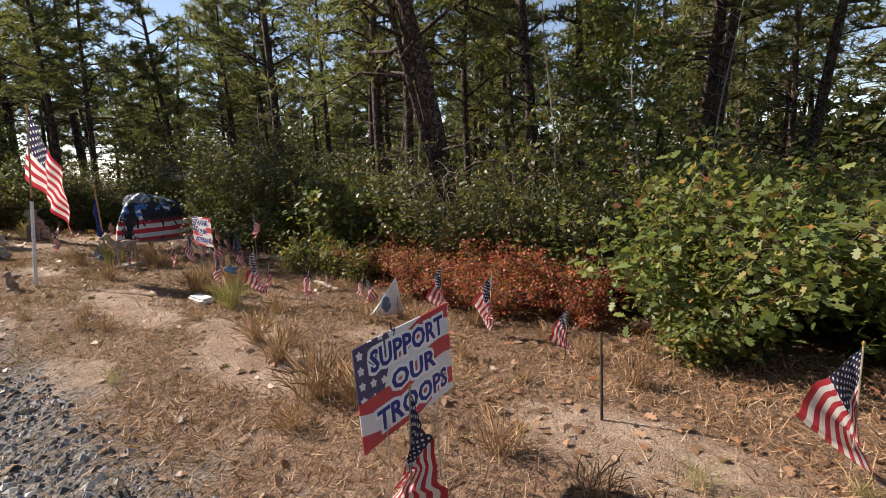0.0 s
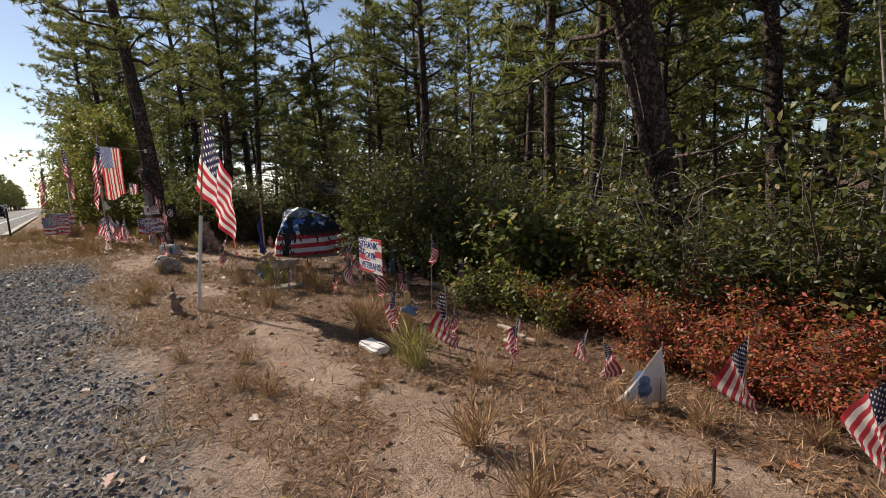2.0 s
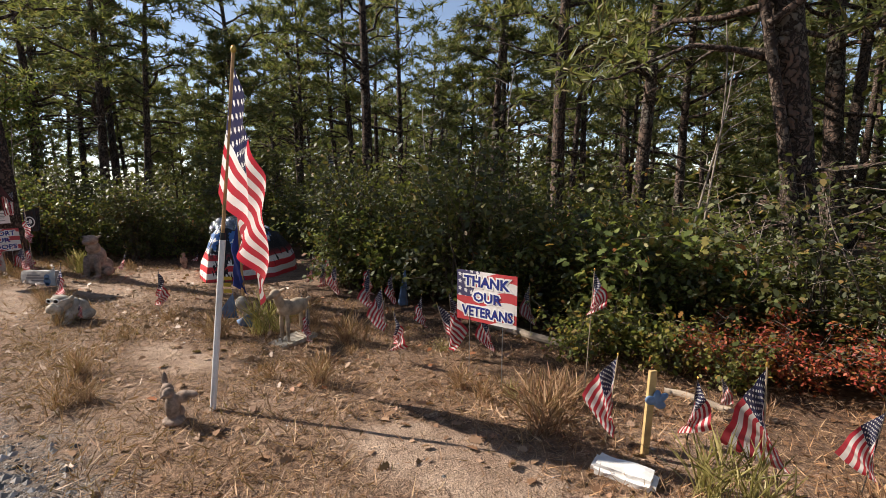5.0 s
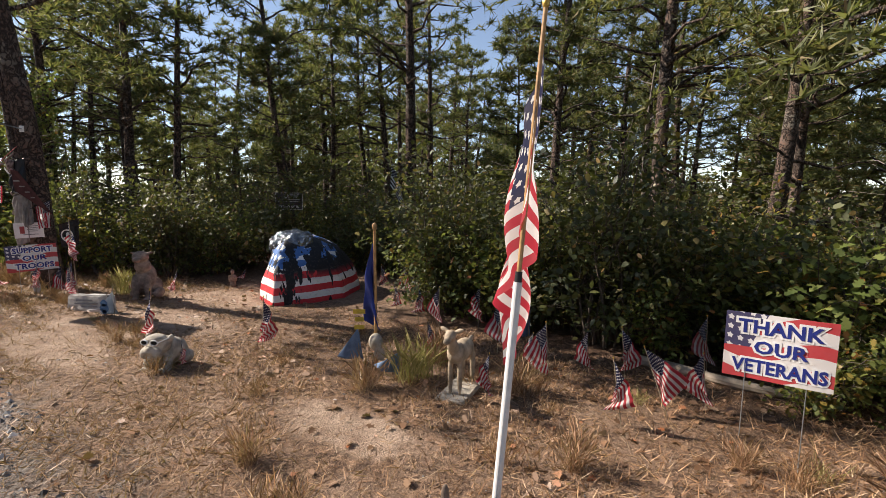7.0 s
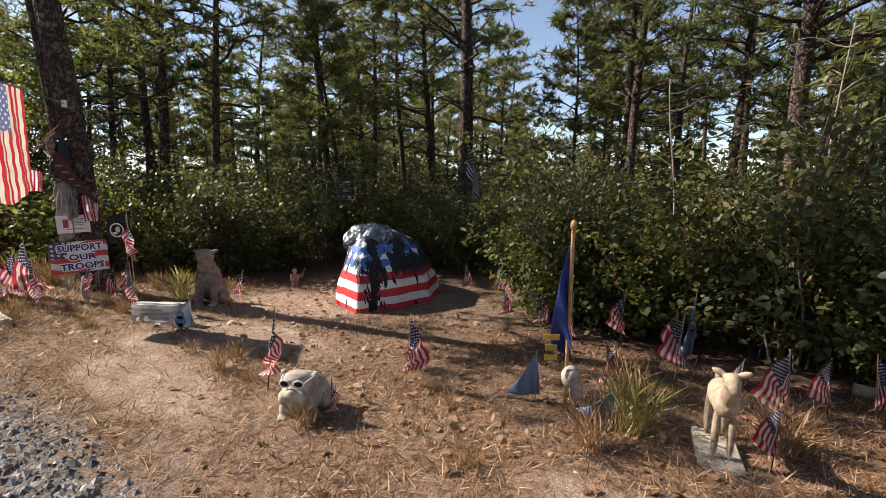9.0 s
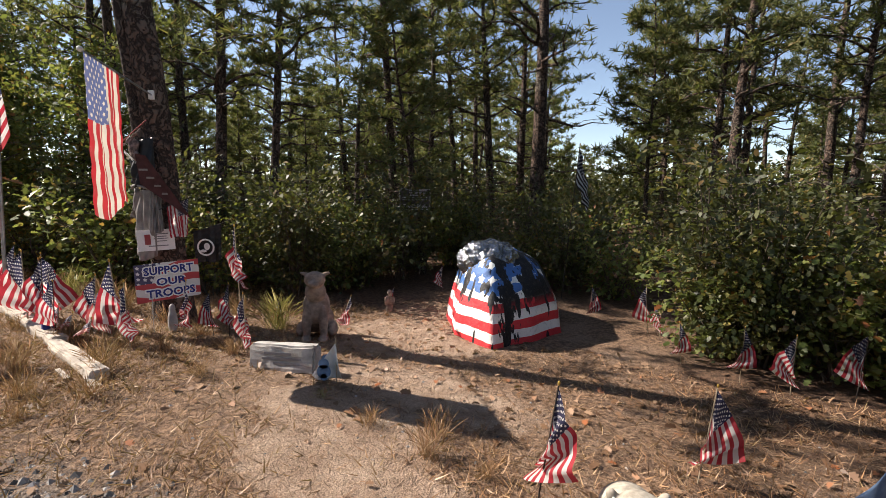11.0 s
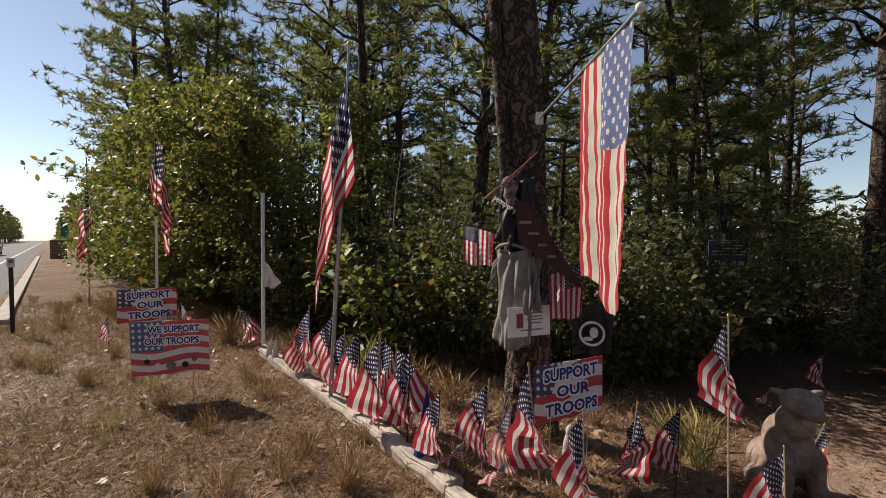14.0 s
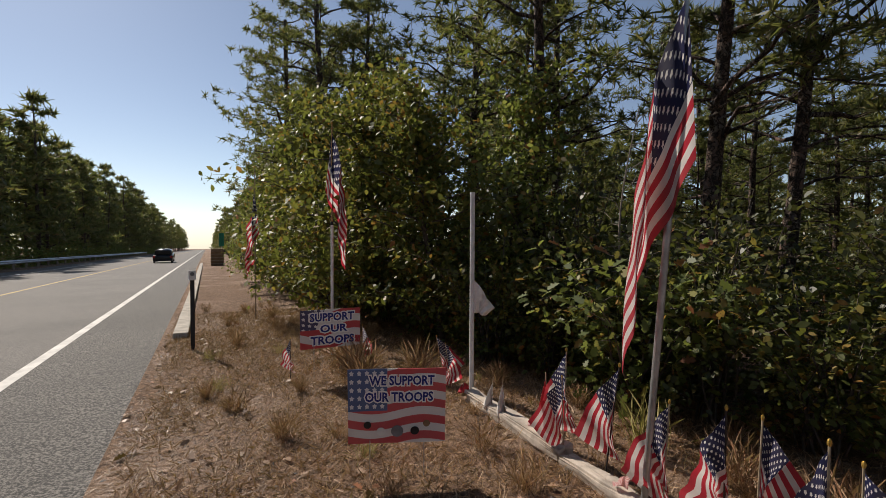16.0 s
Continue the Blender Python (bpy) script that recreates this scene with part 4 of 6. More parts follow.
# the wood's edge: u, v, spread
for k in range(46):
    u = -9.5 + 0.36 * k
    edge.append((u, 5.9 + rngf.uniform(0, 0.7)) if u < 6.4 else (u, 9.6 + rngf.uniform(0, 1.2)))
for k in range(30):
    u = -11 + 0.62 * k
    edge.append((u, 7.3 + rngf.uniform(0, 1.0)) if u < 6.2 else (u, 11.8 + rngf.uniform(0, 1.5)))
for k in range(12):
    edge.append((12.4 + rngf.uniform(-0.3, 0.7), 5.6 + 0.5 * k))
for k in range(12):
    edge.append((6.2 + rngf.uniform(-0.6, 0.3), 6.2 + 0.32 * k))
for k in range(34):
    edge.append((12.8 + 0.5 * k, 5.1 + rngf.uniform(-0.4, 0.9) - 0.06 * k))
for k in range(80):
    edge.append((rngf.uniform(-16, 34), rngf.uniform(9.5, 22)))
for i, (u, v) in enumerate(edge):
    if v > 9 and 6.6 < u < 10.8 and v < 9.4:
        continue
    x, y = world_xy(u, v)
    if (x + 8.52) ** 2 + (y - 8.98) ** 2 < 0.8:
        continue
    if i % 9 == 4 and v > 6:
        bush(GOLD_BUSHES, 1, x, y, rngf.uniform(0.8, 1.1), "tall shrub with yellowing leaves at the edge of the wood")
    else:
        bush(DARK_BUSHES, rngf.randrange(4 if u > -1 else 3), x, y, rngf.uniform(0.6, 1.2) * (1.0 if u > -0.5 else 0.72), DARK_LABEL)
for x, y, k, s in ((-16.2, 13.2, 1, 1.05), (-18.4, 14.6, 1, 1.2), (-17.3, 15.6, 0, 1.1), (-20.8, 16.4, 1, 1.0), (-22.6, 17.4, 0, 1.0), (-14.2, 12.8, 1, 0.95), (-13.0, 13.9, 0, 0.9), (-15.4, 15.0, 0, 0.9), (-24.9, 18.9, 1, 1.0), (-27.5, 21.0, 0, 1.0), (7.6, 5.6, 0, 0.9)):
    plant("oak_tree", TREES[k], PINE_PARTS, at_ground(x, y, rngf.uniform(0, 360)), ("young oak tree with green leaves", "young oak tree with yellowing leaves", "slender dark green holly tree")[k], "tree", "young trees", s)
for x, y, k, sc in ((-3.6, 12.6, 1, 0.9), (-2.7, 12.3, 0, 0.9), (-3.1, 13.8, 2, 0.8), (-4.2, 14.6, 0, 0.9), (-2.1, 13.4, 1, 1.0), (-1.9, 11.6, 3, 0.7)):
    bush(DARK_BUSHES, k, x, y, sc, DARK_LABEL)
for x, y, sc in ((-3.2, 12.9, 0.75), (-7.0, 13.4, 0.8)):
    bush(GOLD_BUSHES, 1, x, y, sc, "tall shrub with yellowing leaves at the edge of the wood")
for u, v in ((17.4, 2.6), (18.3, 2.9), (19.3, 2.5), (20.4, 2.7), (21.6, 2.5), (22.8, 2.6), (24.2, 2.7), (25.8, 2.6), (27.5, 2.6), (29.5, 2.8), (16.5, 3.1), (15.6, 3.4), (14.6, 3.6), (13.8, 3.9), (15.1, 3.0), (31.5, 2.7), (34, 2.7), (37, 2.8), (40, 2.9)):
    x, y = world_xy(u, v + 0.4)
    bush((GOLD_BUSHES[1], DARK_BUSHES[3], DARK_BUSHES[2]), int(u * 10), x, y, rngf.uniform(0.8, 1.05), "green and yellow leafy shrub along the verge")


# ---- cloth, flags and poles ----
def cloth(name, hoist, fly, top_deg, low_deg, low_len, folds, depth, material, seed=0, n=22, m=16, tent=0.0):
    """A hanging flag: x from the stick, z up; v=1 at the top of the hoist."""
    rng = np.random.default_rng(seed)
    ph = rng.random(3) * 6.28
    me = bpy.data.meshes.new(name)
    verts, faces, uvs = [], [], []
    for j in range(m + 1):
        h = j / m
        a = radians(low_deg + (top_deg - low_deg) * h)
        ln = fly * (low_len + (1 - low_len) * h)
        for i in range(n + 1):
            s = i / n
            bow = 0.10 * math.sin(s * math.pi) * ln
            x = s * ln * math.cos(a) + bow * math.sin(a) * 0.5 + 0.012 * math.sin(9 * s + ph[1]) * s
            z = h * hoist - s * ln * math.sin(a) + bow * math.cos(a) * 0.5
            y = depth * (math.sin(2 * math.pi * (folds * s + 0.35 * h) + ph[0]) + 0.4 * math.sin(2 * math.pi * (folds * 2.3 * s - 0.6 * h) + ph[2])) * min(1, s * 3) * (0.6 + 0.4 * (1 - h))
            verts.append((x - tent * (hoist - z), y, z))
    for j in range(m):
        for i in range(n):
            a = j * (n + 1) + i
            faces.append((a, a + 1, a + n + 2, a + n + 1))
            uvs += [(i / n, j / m), ((i + 1) / n, j / m), ((i + 1) / n, (j + 1) / m), (i / n, (j + 1) / m)]
    me.from_pydata(verts, [], faces)
    layer = me.uv_layers.new(name="weave")
    for k, uv in enumerate(uvs):
        layer.data[k].uv = (min(0.9999, uv[0]), min(0.9999, uv[1]))
    me.materials.append(material)
    me.polygons.foreach_set("use_smooth", [True] * len(me.polygons))
    me.update()
    return me


def thick(ob, t=0.002):
    k = ob.modifiers.new("thickness", "SOLIDIFY")
    k.thickness = t
    return ob


def small_flag(kind, name="small_flag", label="small American flag drooping on a wooden stick in the ground", tall=0.66, hoist=0.30, fly=0.45, stick=None, shape=(66, 116, 0.55), material=None, group="small flags in the ground", folds=1.7):
    ob = thing(name, Matrix(), label, "flag", group)
    bm = bmesh.new()
    rod(bm, (0, 0, -0.06), (0, 0, tall), 0.0048, 0.004, 7)
    part("stick", bm, stick or STICK, ob)
    bm = bmesh.new()
    ball(bm, (0, 0, tall + 0.008), 0.0075, 0.0075, 0.014, u=8, v=6)
    part("tip", bm, GOLD, ob)
    c = part("cloth", cloth("cloth", hoist, fly, shape[0], shape[1], shape[2], folds, 0.042, material or FLAG, kind), None, ob, "", Matrix.Translation((0.004, 0, tall - hoist - 0.02)))
    return ob


def stick_at(ob, x, y, yaw, lean_x=0.0, lean_y=0.0, s=1.0, lift=0.0):
    m = at_ground(x, y, yaw, lean_x, lean_y)
    m.translation.z += lift
    ob.matrix_basis = m
    ob.scale = (s, s, s)
    return ob


PATTERNS = [small_flag(1, shape=(66, 120, 0.52)), small_flag(2, shape=(60, 104, 0.58), folds=2.0), small_flag(3, shape=(70, 128, 0.50)), small_flag(4, shape=(64, 110, 0.55), stick=DARKSTICK, label="small American flag hanging limp on a dark stick"),
            small_flag(5, shape=(54, 92, 0.60), folds=1.3), small_flag(6, material=FLAG_OLD, shape=(68, 112, 0.52), label="faded small American flag drooping on a wooden stick")]
# x, y, height of the tip, lean of the tip in x and y, side to which the cloth falls, pattern
FLAGS = (
    (6.74, -1.04, 0.76, -0.02, 0.02, -1, 1), (5.62, 0.72, 0.54, 0.03, 0, -1, 3), (4.97, 1.36, 0.70, 0.04, 0, -1, 1), (4.45, 2.0, 0.70, 0.02, 0, -1, 0), (3.30, 2.78, 0.40, 0.08, 0.02, -1, 2),
    (2.70, 2.42, 0.54, 0.08, 0, -1, 3), (2.12, 2.42, 0.76, -0.04, 0, -1, 0), (1.95, 2.95, 0.48, 0.06, 0.03, 1, 3), (1.35, 2.85, 0.62, 0.06, 0.02, -1, 1), (3.54, 2.33, 0.45, -0.04, 0.01, 1, 0), (4.28, 3.12, 0.40, 0.02, 0, 1, 5), (2.62, 3.65, 0.32, -0.03, 0.02, 1, 5),
    (-3.58, 5.86, 0.62, 0.05, -0.02, 1, 1), (-4.62, 5.53, 0.66, 0.08, 0, 1, 3), (-1.78, 6.11, 0.44, 0, 0, 1, 3), (-2.33, 8.45, 0.50, -0.05, 0, 1, 2), (-1.96, 7.95, 0.60, 0, 0, 1, 2), (-1.64, 7.66, 0.60, 0, 0, -1, 1), (-1.07, 7.56, 0.69, 0.03, -0.02, -1, 3), (-0.59, 7.09, 0.58, -0.04, 0.03, -1, 1),
    (-2.19, 9.63, 0.68, -0.05, 0.03, -1, 0), (-2.10, 9.46, 0.50, 0, 0, -1, 1), (-2.83, 10.25, 0.52, 0.03, 0, 1, 1), (-0.92, 6.53, 0.68, 0.05, 0, -1, 0), (-0.63, 6.01, 0.40, 0.04, 0, -1, 5), (-0.51, 5.54, 0.62, -0.05, 0.01, -1, 4), (-0.05, 5.71, 0.52, -0.02, 0.01, -1, 3),
    (0.33, 5.67, 0.58, -0.05, 0.02, 1, 1), (0.34, 4.77, 0.62, -0.20, 0.10, 1, 4), (-0.20, 4.43, 0.56, -0.08, 0.03, 1, 2), (1.38, 5.96, 0.66, -0.03, 0.02, -1, 5), (0.76, 4.90, 0.54, -0.05, 0.02, -1, 1), (-1.25, 4.72, 0.44, 0.02, 0, -1, 3),
    (-5.12, 11.9, 0.55, 0.06, 0, -1, 3), (-6.07, 11.15, 0.32, 0.20, 0, 1, 2), (-6.45, 9.10, 0.52, 0.20, 0.02, 1, 0), (-7.45, 8.29, 0.62, 0.01, 0, -1, 3), (-7.02, 7.72, 0.62, -0.03, 0.01, -1, 1), (-7.80, 8.00, 0.66, 0.06, 0, 1, 2), (-7.67, 8.38, 0.50, -0.03, 0, -1, 3), (-7.40, 9.28, 0.36, 0.20, 0, 1, 4),
    (-8.05, 7.55, 0.70, -0.02, 0, -1, 0), (-8.30, 7.85, 0.86, -0.10, 0, -1, 2), (-8.72, 8.02, 0.66, 0.04, 0.01, -1, 1), (-9.00, 7.86, 0.60, 0.02, 0, -1, 3), (-8.52, 7.86, 0.58, 0.01, 0, -1, 5),
    (-10.92, 9.30, 0.62, -0.02, 0, -1, 4), (-10.95, 9.42, 0.80, 0.01, 0, -1, 0), (-10.60, 9.15, 0.80, 0.08, 0.04, -1, 3), (-10.22, 8.80, 0.72, 0.03, 0.02, -1, 1), (-9.92, 8.58, 0.80, 0, 0, -1, 3), (-9.78, 8.66, 0.76, 0.02, 0.01, 1, 1), (-9.58, 8.22, 0.84, 0, 0, -1, 0), (-9.46, 8.28, 0.76, 0, 0, 1, 4), (-9.30, 8.10, 0.80, 0.02, 0, -1, 3),
    (-12.50, 10.35, 0.60, -0.12, -0.02, 1, 4), (-12.30, 10.14, 0.56, -0.10, 0, 1, 2), (-14.29, 9.77, 0.50, 0, 0, -1, 3), (-13.90, 10.62, 0.55, 0, 0, 1, 5), (-18.60, 14.40, 0.60, 0, 0, -1, 3), (-4.04, 5.12, 0.30, 0.01, 0, 1, 3),
)
for i, (x, y, h, dx, dy, side, k) in enumerate(FLAGS):
    yaw = (-34 if road_uv(x, y)[0] < 11 else 18) + (180 if side < 0 else 0) + 14 * math.sin(i * 2.3)
    stick_at(copy_thing(PATTERNS[k], Matrix()), x, y, yaw, -math.degrees(math.atan2(dy, h)), math.degrees(math.atan2(dx, h)), h / 0.66)
for ob in PATTERNS:
    for o in (*ob.children, ob):
        bpy.data.objects.remove(o)

tall_a = small_flag(9, tall=1.05, label="small American flag on a tall stick above the others", shape=(68, 122, 0.55))
stick_at(tall_a, -7.20, 8.05, 142, 0, -2, 1.2)
thin_a = small_flag(14, tall=1.14, hoist=0.20, fly=0.30, label="small American flag high on a thin bare stick", shape=(62, 100, 0.6))
stick_at(thin_a, 1.48, 3.80, -30, 0, 2)
front = small_flag(10, tall=0.72, hoist=0.34, fly=0.52, label="small American flag standing in front of the troops sign", shape=(70, 124, 0.55), folds=2.2)
stick_at(front, 4.44, -1.56, -30, 0, 2)
# tiny flags fallen along the timbers
tiny = small_flag(12, name="tiny_flag", tall=0.30, hoist=0.12, fly=0.18, label="tiny American flag leaning against the timber edging", shape=(60, 30, 0.8), material=FLAG_OLD, group="tiny flags at the timbers")
for k, (u, v, yaw) in enumerate(((13.6, 1.62, 200), (13.05, 1.66, 180), (12.6, 1.6, 210), (12.2, 1.64, 170), (11.75, 1.58, 200), (11.4, 1.62, 190), (14.6, 1.72, 200))):
    x, y = world_xy(u, v)
    stick_at(copy_thing(tiny, Matrix()), x, y, yaw, 0, rngf.uniform(-14, 14))
for o in (*tiny.children, tiny):
    bpy.data.objects.remove(o)


def pennant(x, y, yaw, wide, tall, material, label, emblem=None, lean=0.0, slack=0.04, tail=0.15):
    """A three-cornered garden flag that hangs from one peak."""
    ob = thing("pennant", Matrix(), label, "flag")
    bm = bmesh.new()
    rod(bm, (0, 0, -0.05), (0, 0, tall + 0.05), 0.005, 0.004, 7)
    part("stick", bm, STICK, ob)
    n = 14
    verts, faces = [], []
    for j in range(n + 1):
        h = j / n
        for i in range(n + 1):
            s = i / n
            verts.append((wide * s * (h * 0.98 + 0.02) - tail * wide * h, slack * math.sin(6 * s + 4 * h) * h, tall - (tall - 0.03) * h + 0.03 * s * h))
    for j in range(n):
        for i in range(n):
            a = j * (n + 1) + i
            faces.append((a, a + 1, a + n + 2, a + n + 1))
    thick(part("cloth", raw("cloth", verts, faces, material, True), None, ob))
    if emblem:
        for side in (-1, 1):
            bm = bmesh.new()
            c = (wide * 0.36, side * (slack + 0.004), tall * 0.36)
            for r, z in ((0.045, 0.07), (0.06, 0.0), (0.03, -0.05)):
                bmesh.ops.create_cone(bm, cap_ends=True, segments=14, radius1=r, radius2=r, depth=0.003, matrix=Matrix.Translation((c[0], c[1], c[2] + z)) @ pose(0, 0, 0, 90, 0, 0))
            part("emblem", bm, emblem, ob, "blue printed emblem")
    return stick_at(ob, x, y, yaw, 0, lean)


pennant(3.92, 2.10, 195, 0.40, 0.50, WHITE, "white three-cornered flag with a blue emblem", PALEBLUE)
pennant(-2.50, 5.72, 180, 0.28, 0.38, PALEBLUE, "pale blue three-cornered flag with print", None, 0, 0.03)
pennant(-2.10, 5.28, 180, 0.26, 0.28, PALEBLUE, "crumpled pale blue flag lying low on its stick", None, 18, 0.05)
pennant(-6.02, 7.12, 180, 0.26, 0.36, WHITE, "white flag with a blue emblem beside the stone", PALEBLUE, 0, 0.05)
pennant(-11.10, 9.55, 190, 0.16, 0.52, REDCLOTH, "red three-cornered flag on a stick", None, -4)
pennant(-9.07, 7.95, 200, 0.15, 0.60, NAVY, "dark blue narrow flag on a stick", None, -2)
pennant(-0.41, 7.16, 180, 0.16, 0.72, PALEBLUE, "pale blue narrow flag on a stick")
pennant(-11.75, 9.85, 190, 0.10, 0.30, WHITE, "small white three-cornered flag at the timbers", None, 4)
pennant(-11.55, 9.72, 190, 0.10, 0.34, WHITE, "small white three-cornered flag at the timbers", None, -5)
pennant(-12.3, 10.3, 20, 0.22, 0.14, REDCLOTH, "red cloth lying against the post", None, 20, 0.06)


def flag_pole(x, y, tall, joint, flag_z, hoist, fly, yaw, shape, label, material=FLAG, lean=(0, 0), pipe=0.021, upper=0.012, seed=0, foot=PVC, top=POLEWOOD, depth=0.085, shift=0.012, tent=0.0):
    ob = thing("flagpole", at_ground(x, y, 0, *lean), label, "flagpole", "flagpoles")
    bm = bmesh.new()
    rod(bm, (0, 0, -0.1), (0, 0, joint), pipe, pipe, 16)
    part("lower_pole", bm, foot, ob)
    bm = bmesh.new()
    rod(bm, (0, 0, joint - 0.02), (0, 0, joint + 0.05), pipe * 0.92, pipe * 0.8, 16)
    part("collar", bm, BLACK, ob)
    bm = bmesh.new()
    rod(bm, (0, 0, joint + 0.03), (0, 0, tall), upper, upper * 0.9, 12)
    part("upper_pole", bm, top, ob)
    bm = bmesh.new()
    ball(bm, (0, 0, tall + 0.02), upper * 1.5, upper * 1.5, 0.03)
    part("finial", bm, GOLD, ob)
    c = part("cloth", cloth("cloth", hoist, fly, *shape, depth, material, seed, 44, 26, tent), None, ob, "", Matrix.Translation((0, 0, flag_z - hoist)) @ pose(0, 0, 0, 0, 0, yaw) @ Matrix.Translation((shift, 0, 0)))
    return ob


flag_pole(-1.40, 3.00, 2.50, 1.22, 2.42, 0.88, 1.36, 82, (62, 50, 0.85, 1.8), "tall white pipe pole with a large drooping American flag", lean=(-4.5, 5), seed=71, tent=0.10)
flag_pole(-10.32, 8.78, 3.30, 1.95, 3.02, 0.90, 1.40, 200, (76, 70, 0.95, 1.7), "grey pole among small flags with a large limp American flag", lean=(0.5, 3.5), seed=72, shift=0.0, depth=0.10, tent=0.13, pipe=0.020, foot=STEEL, top=STEEL)
flag_pole(-14.75, 10.98, 3.35, 1.9, 3.25, 0.85, 1.30, 10, (74, 68, 0.95, 1.6), "white pole with a limp American flag before leafy shrubs", seed=73, shift=0.0, depth=0.10, tent=0.13)
flag_pole(-18.6, 12.75, 3.3, 2.0, 2.75, 0.85, 1.30, 190, (74, 68, 0.95, 1.5), "thin wooden pole with a limp American flag on the verge", seed=74, shift=0.0, depth=0.10, tent=0.13, pipe=0.015, foot=STICK, top=STICK)
wp = thing("white_post", at_ground(-12.12, 10.2), "bare white post with a small white cloth tied on", "post")
bm = bmesh.new()
rod(bm, (0, 0, -0.1), (0, 0, 2.12), 0.024, 0.024, 16)
part("pole", bm, PVC, wp)
bm = bmesh.new()
rod(bm, (0, 0, 2.12), (0, 0, 2.14), 0.027, 0.025, 16)
part("cap", bm, PVC, wp)
thick(part("cloth", cloth("cloth", 0.34, 0.34, 55, 12, 0.35, 1.2, 0.03, WHITE, 5), None, wp, "white cloth", Matrix.Translation((0.02, 0, 0.90)) @ pose(0, 0, 0, 0, 0, 15)))

# navy flag on a wooden staff with a cap
nf = thing("navy_flag", at_ground(-2.30, 5.56), "navy blue flag on a varnished wooden staff", "flag")
bm = bmesh.new()
rod(bm, (0, 0, -0.1), (0, 0, 1.42), 0.017, 0.015, 12)
part("staff", bm, POLEWOOD, nf)
bm = bmesh.new()
ball(bm, (0, 0, 1.46), 0.024, 0.024, 0.042)
part("finial", bm, POLEWOOD, nf)
fl = thick(part("cloth", cloth("cloth", 0.62, 0.86, 82, 98, 0.42, 1.4, 0.05, NAVY, 8, 30, 20), None, nf, "", Matrix.Translation((0, 0, 0.74)) @ pose(0, 0, 0, 0, 0, 172)), 0.003)
bm = bmesh.new()
for z, w in ((0.62, 0.12), (0.54, 0.09), (0.46, 0.10)):
    box(bm, -0.15, -0.085, z, w, 0.003, 0.045)
part("emblem", bm, YELLOW, nf, "yellow printed emblem bars")
cp = thing("cap", at_ground(-2.29, 5.48, 0), "white baseball cap hung on the staff", "cap")
bm = bmesh.new()
ball(bm, (0, 0, 0.30), 0.072, 0.065, 0.088)
part("crown", solid("crown", bm, CREAM, True), None, cp)
bm = bmesh.new()
ball(bm, (0.04, -0.03, 0.19), 0.055, 0.012, 0.085, (10, -14, 0))
part("brim", solid("brim", bm, CREAM, True), None, cp)
bm = bmesh.new()
rod(bm, (-0.02, 0.0, 0.32), (-0.02, 0.06, 0.32), 0.006, 0.006, 6)
part("strap", bm, CREAM, cp)


# ---- signs ----
def letters(text, size, grow=0.0, squeeze=1.0):
    cu = bpy.data.curves.new("letters", "FONT")
    cu.body, cu.size, cu.align_x, cu.align_y = text, size, "CENTER", "CENTER"
    cu.extrude, cu.offset, cu.resolution_u = 0.0006, grow, 2
    ob = new("letters", cu)
    me = bpy.data.meshes.new_from_object(ob)
    bpy.data.objects.remove(ob)
    me.materials.clear()
    if squeeze != 1.0:
        me.transform(Matrix.Diagonal((squeeze, 1, 1, 1)))
    return me


def panel_mesh(wide, tall, material, bow=0.0, deep=0.005, n=10):
    """A corrugated sign board, bowed a little, with UV on its face (towards -y)."""
    verts, faces, uvs = [], [], []
    for i in range(n + 1):
        s = i / n
        y = bow * math.sin(s * math.pi * 2)
        for z, yy in ((0, 0), (tall, 0), (tall, deep), (0, deep)):
            verts.append((wide * (s - 0.5), y + yy, z))
    me = bpy.data.meshes.new("panel")
    for i in range(n):
        for k in range(4):
            a, b = 4 * i + k, 4 * i + (k + 1) % 4
            faces.append((a, a + 4, b + 4, b))
    faces += [(0, 1, 2, 3), (4 * n + 3, 4 * n + 2, 4 * n + 1, 4 * n)]
    me.from_pydata(verts, [], faces)
    layer = me.uv_layers.new(name="print")
    for poly in me.polygons:
        for li in poly.loop_indices:
            co = me.vertices[me.loops[li].vertex_index].co
            layer.data[li].uv = (co.x / wide + 0.5, co.z / tall)
    me.materials.append(material)
    me.update()
    return me


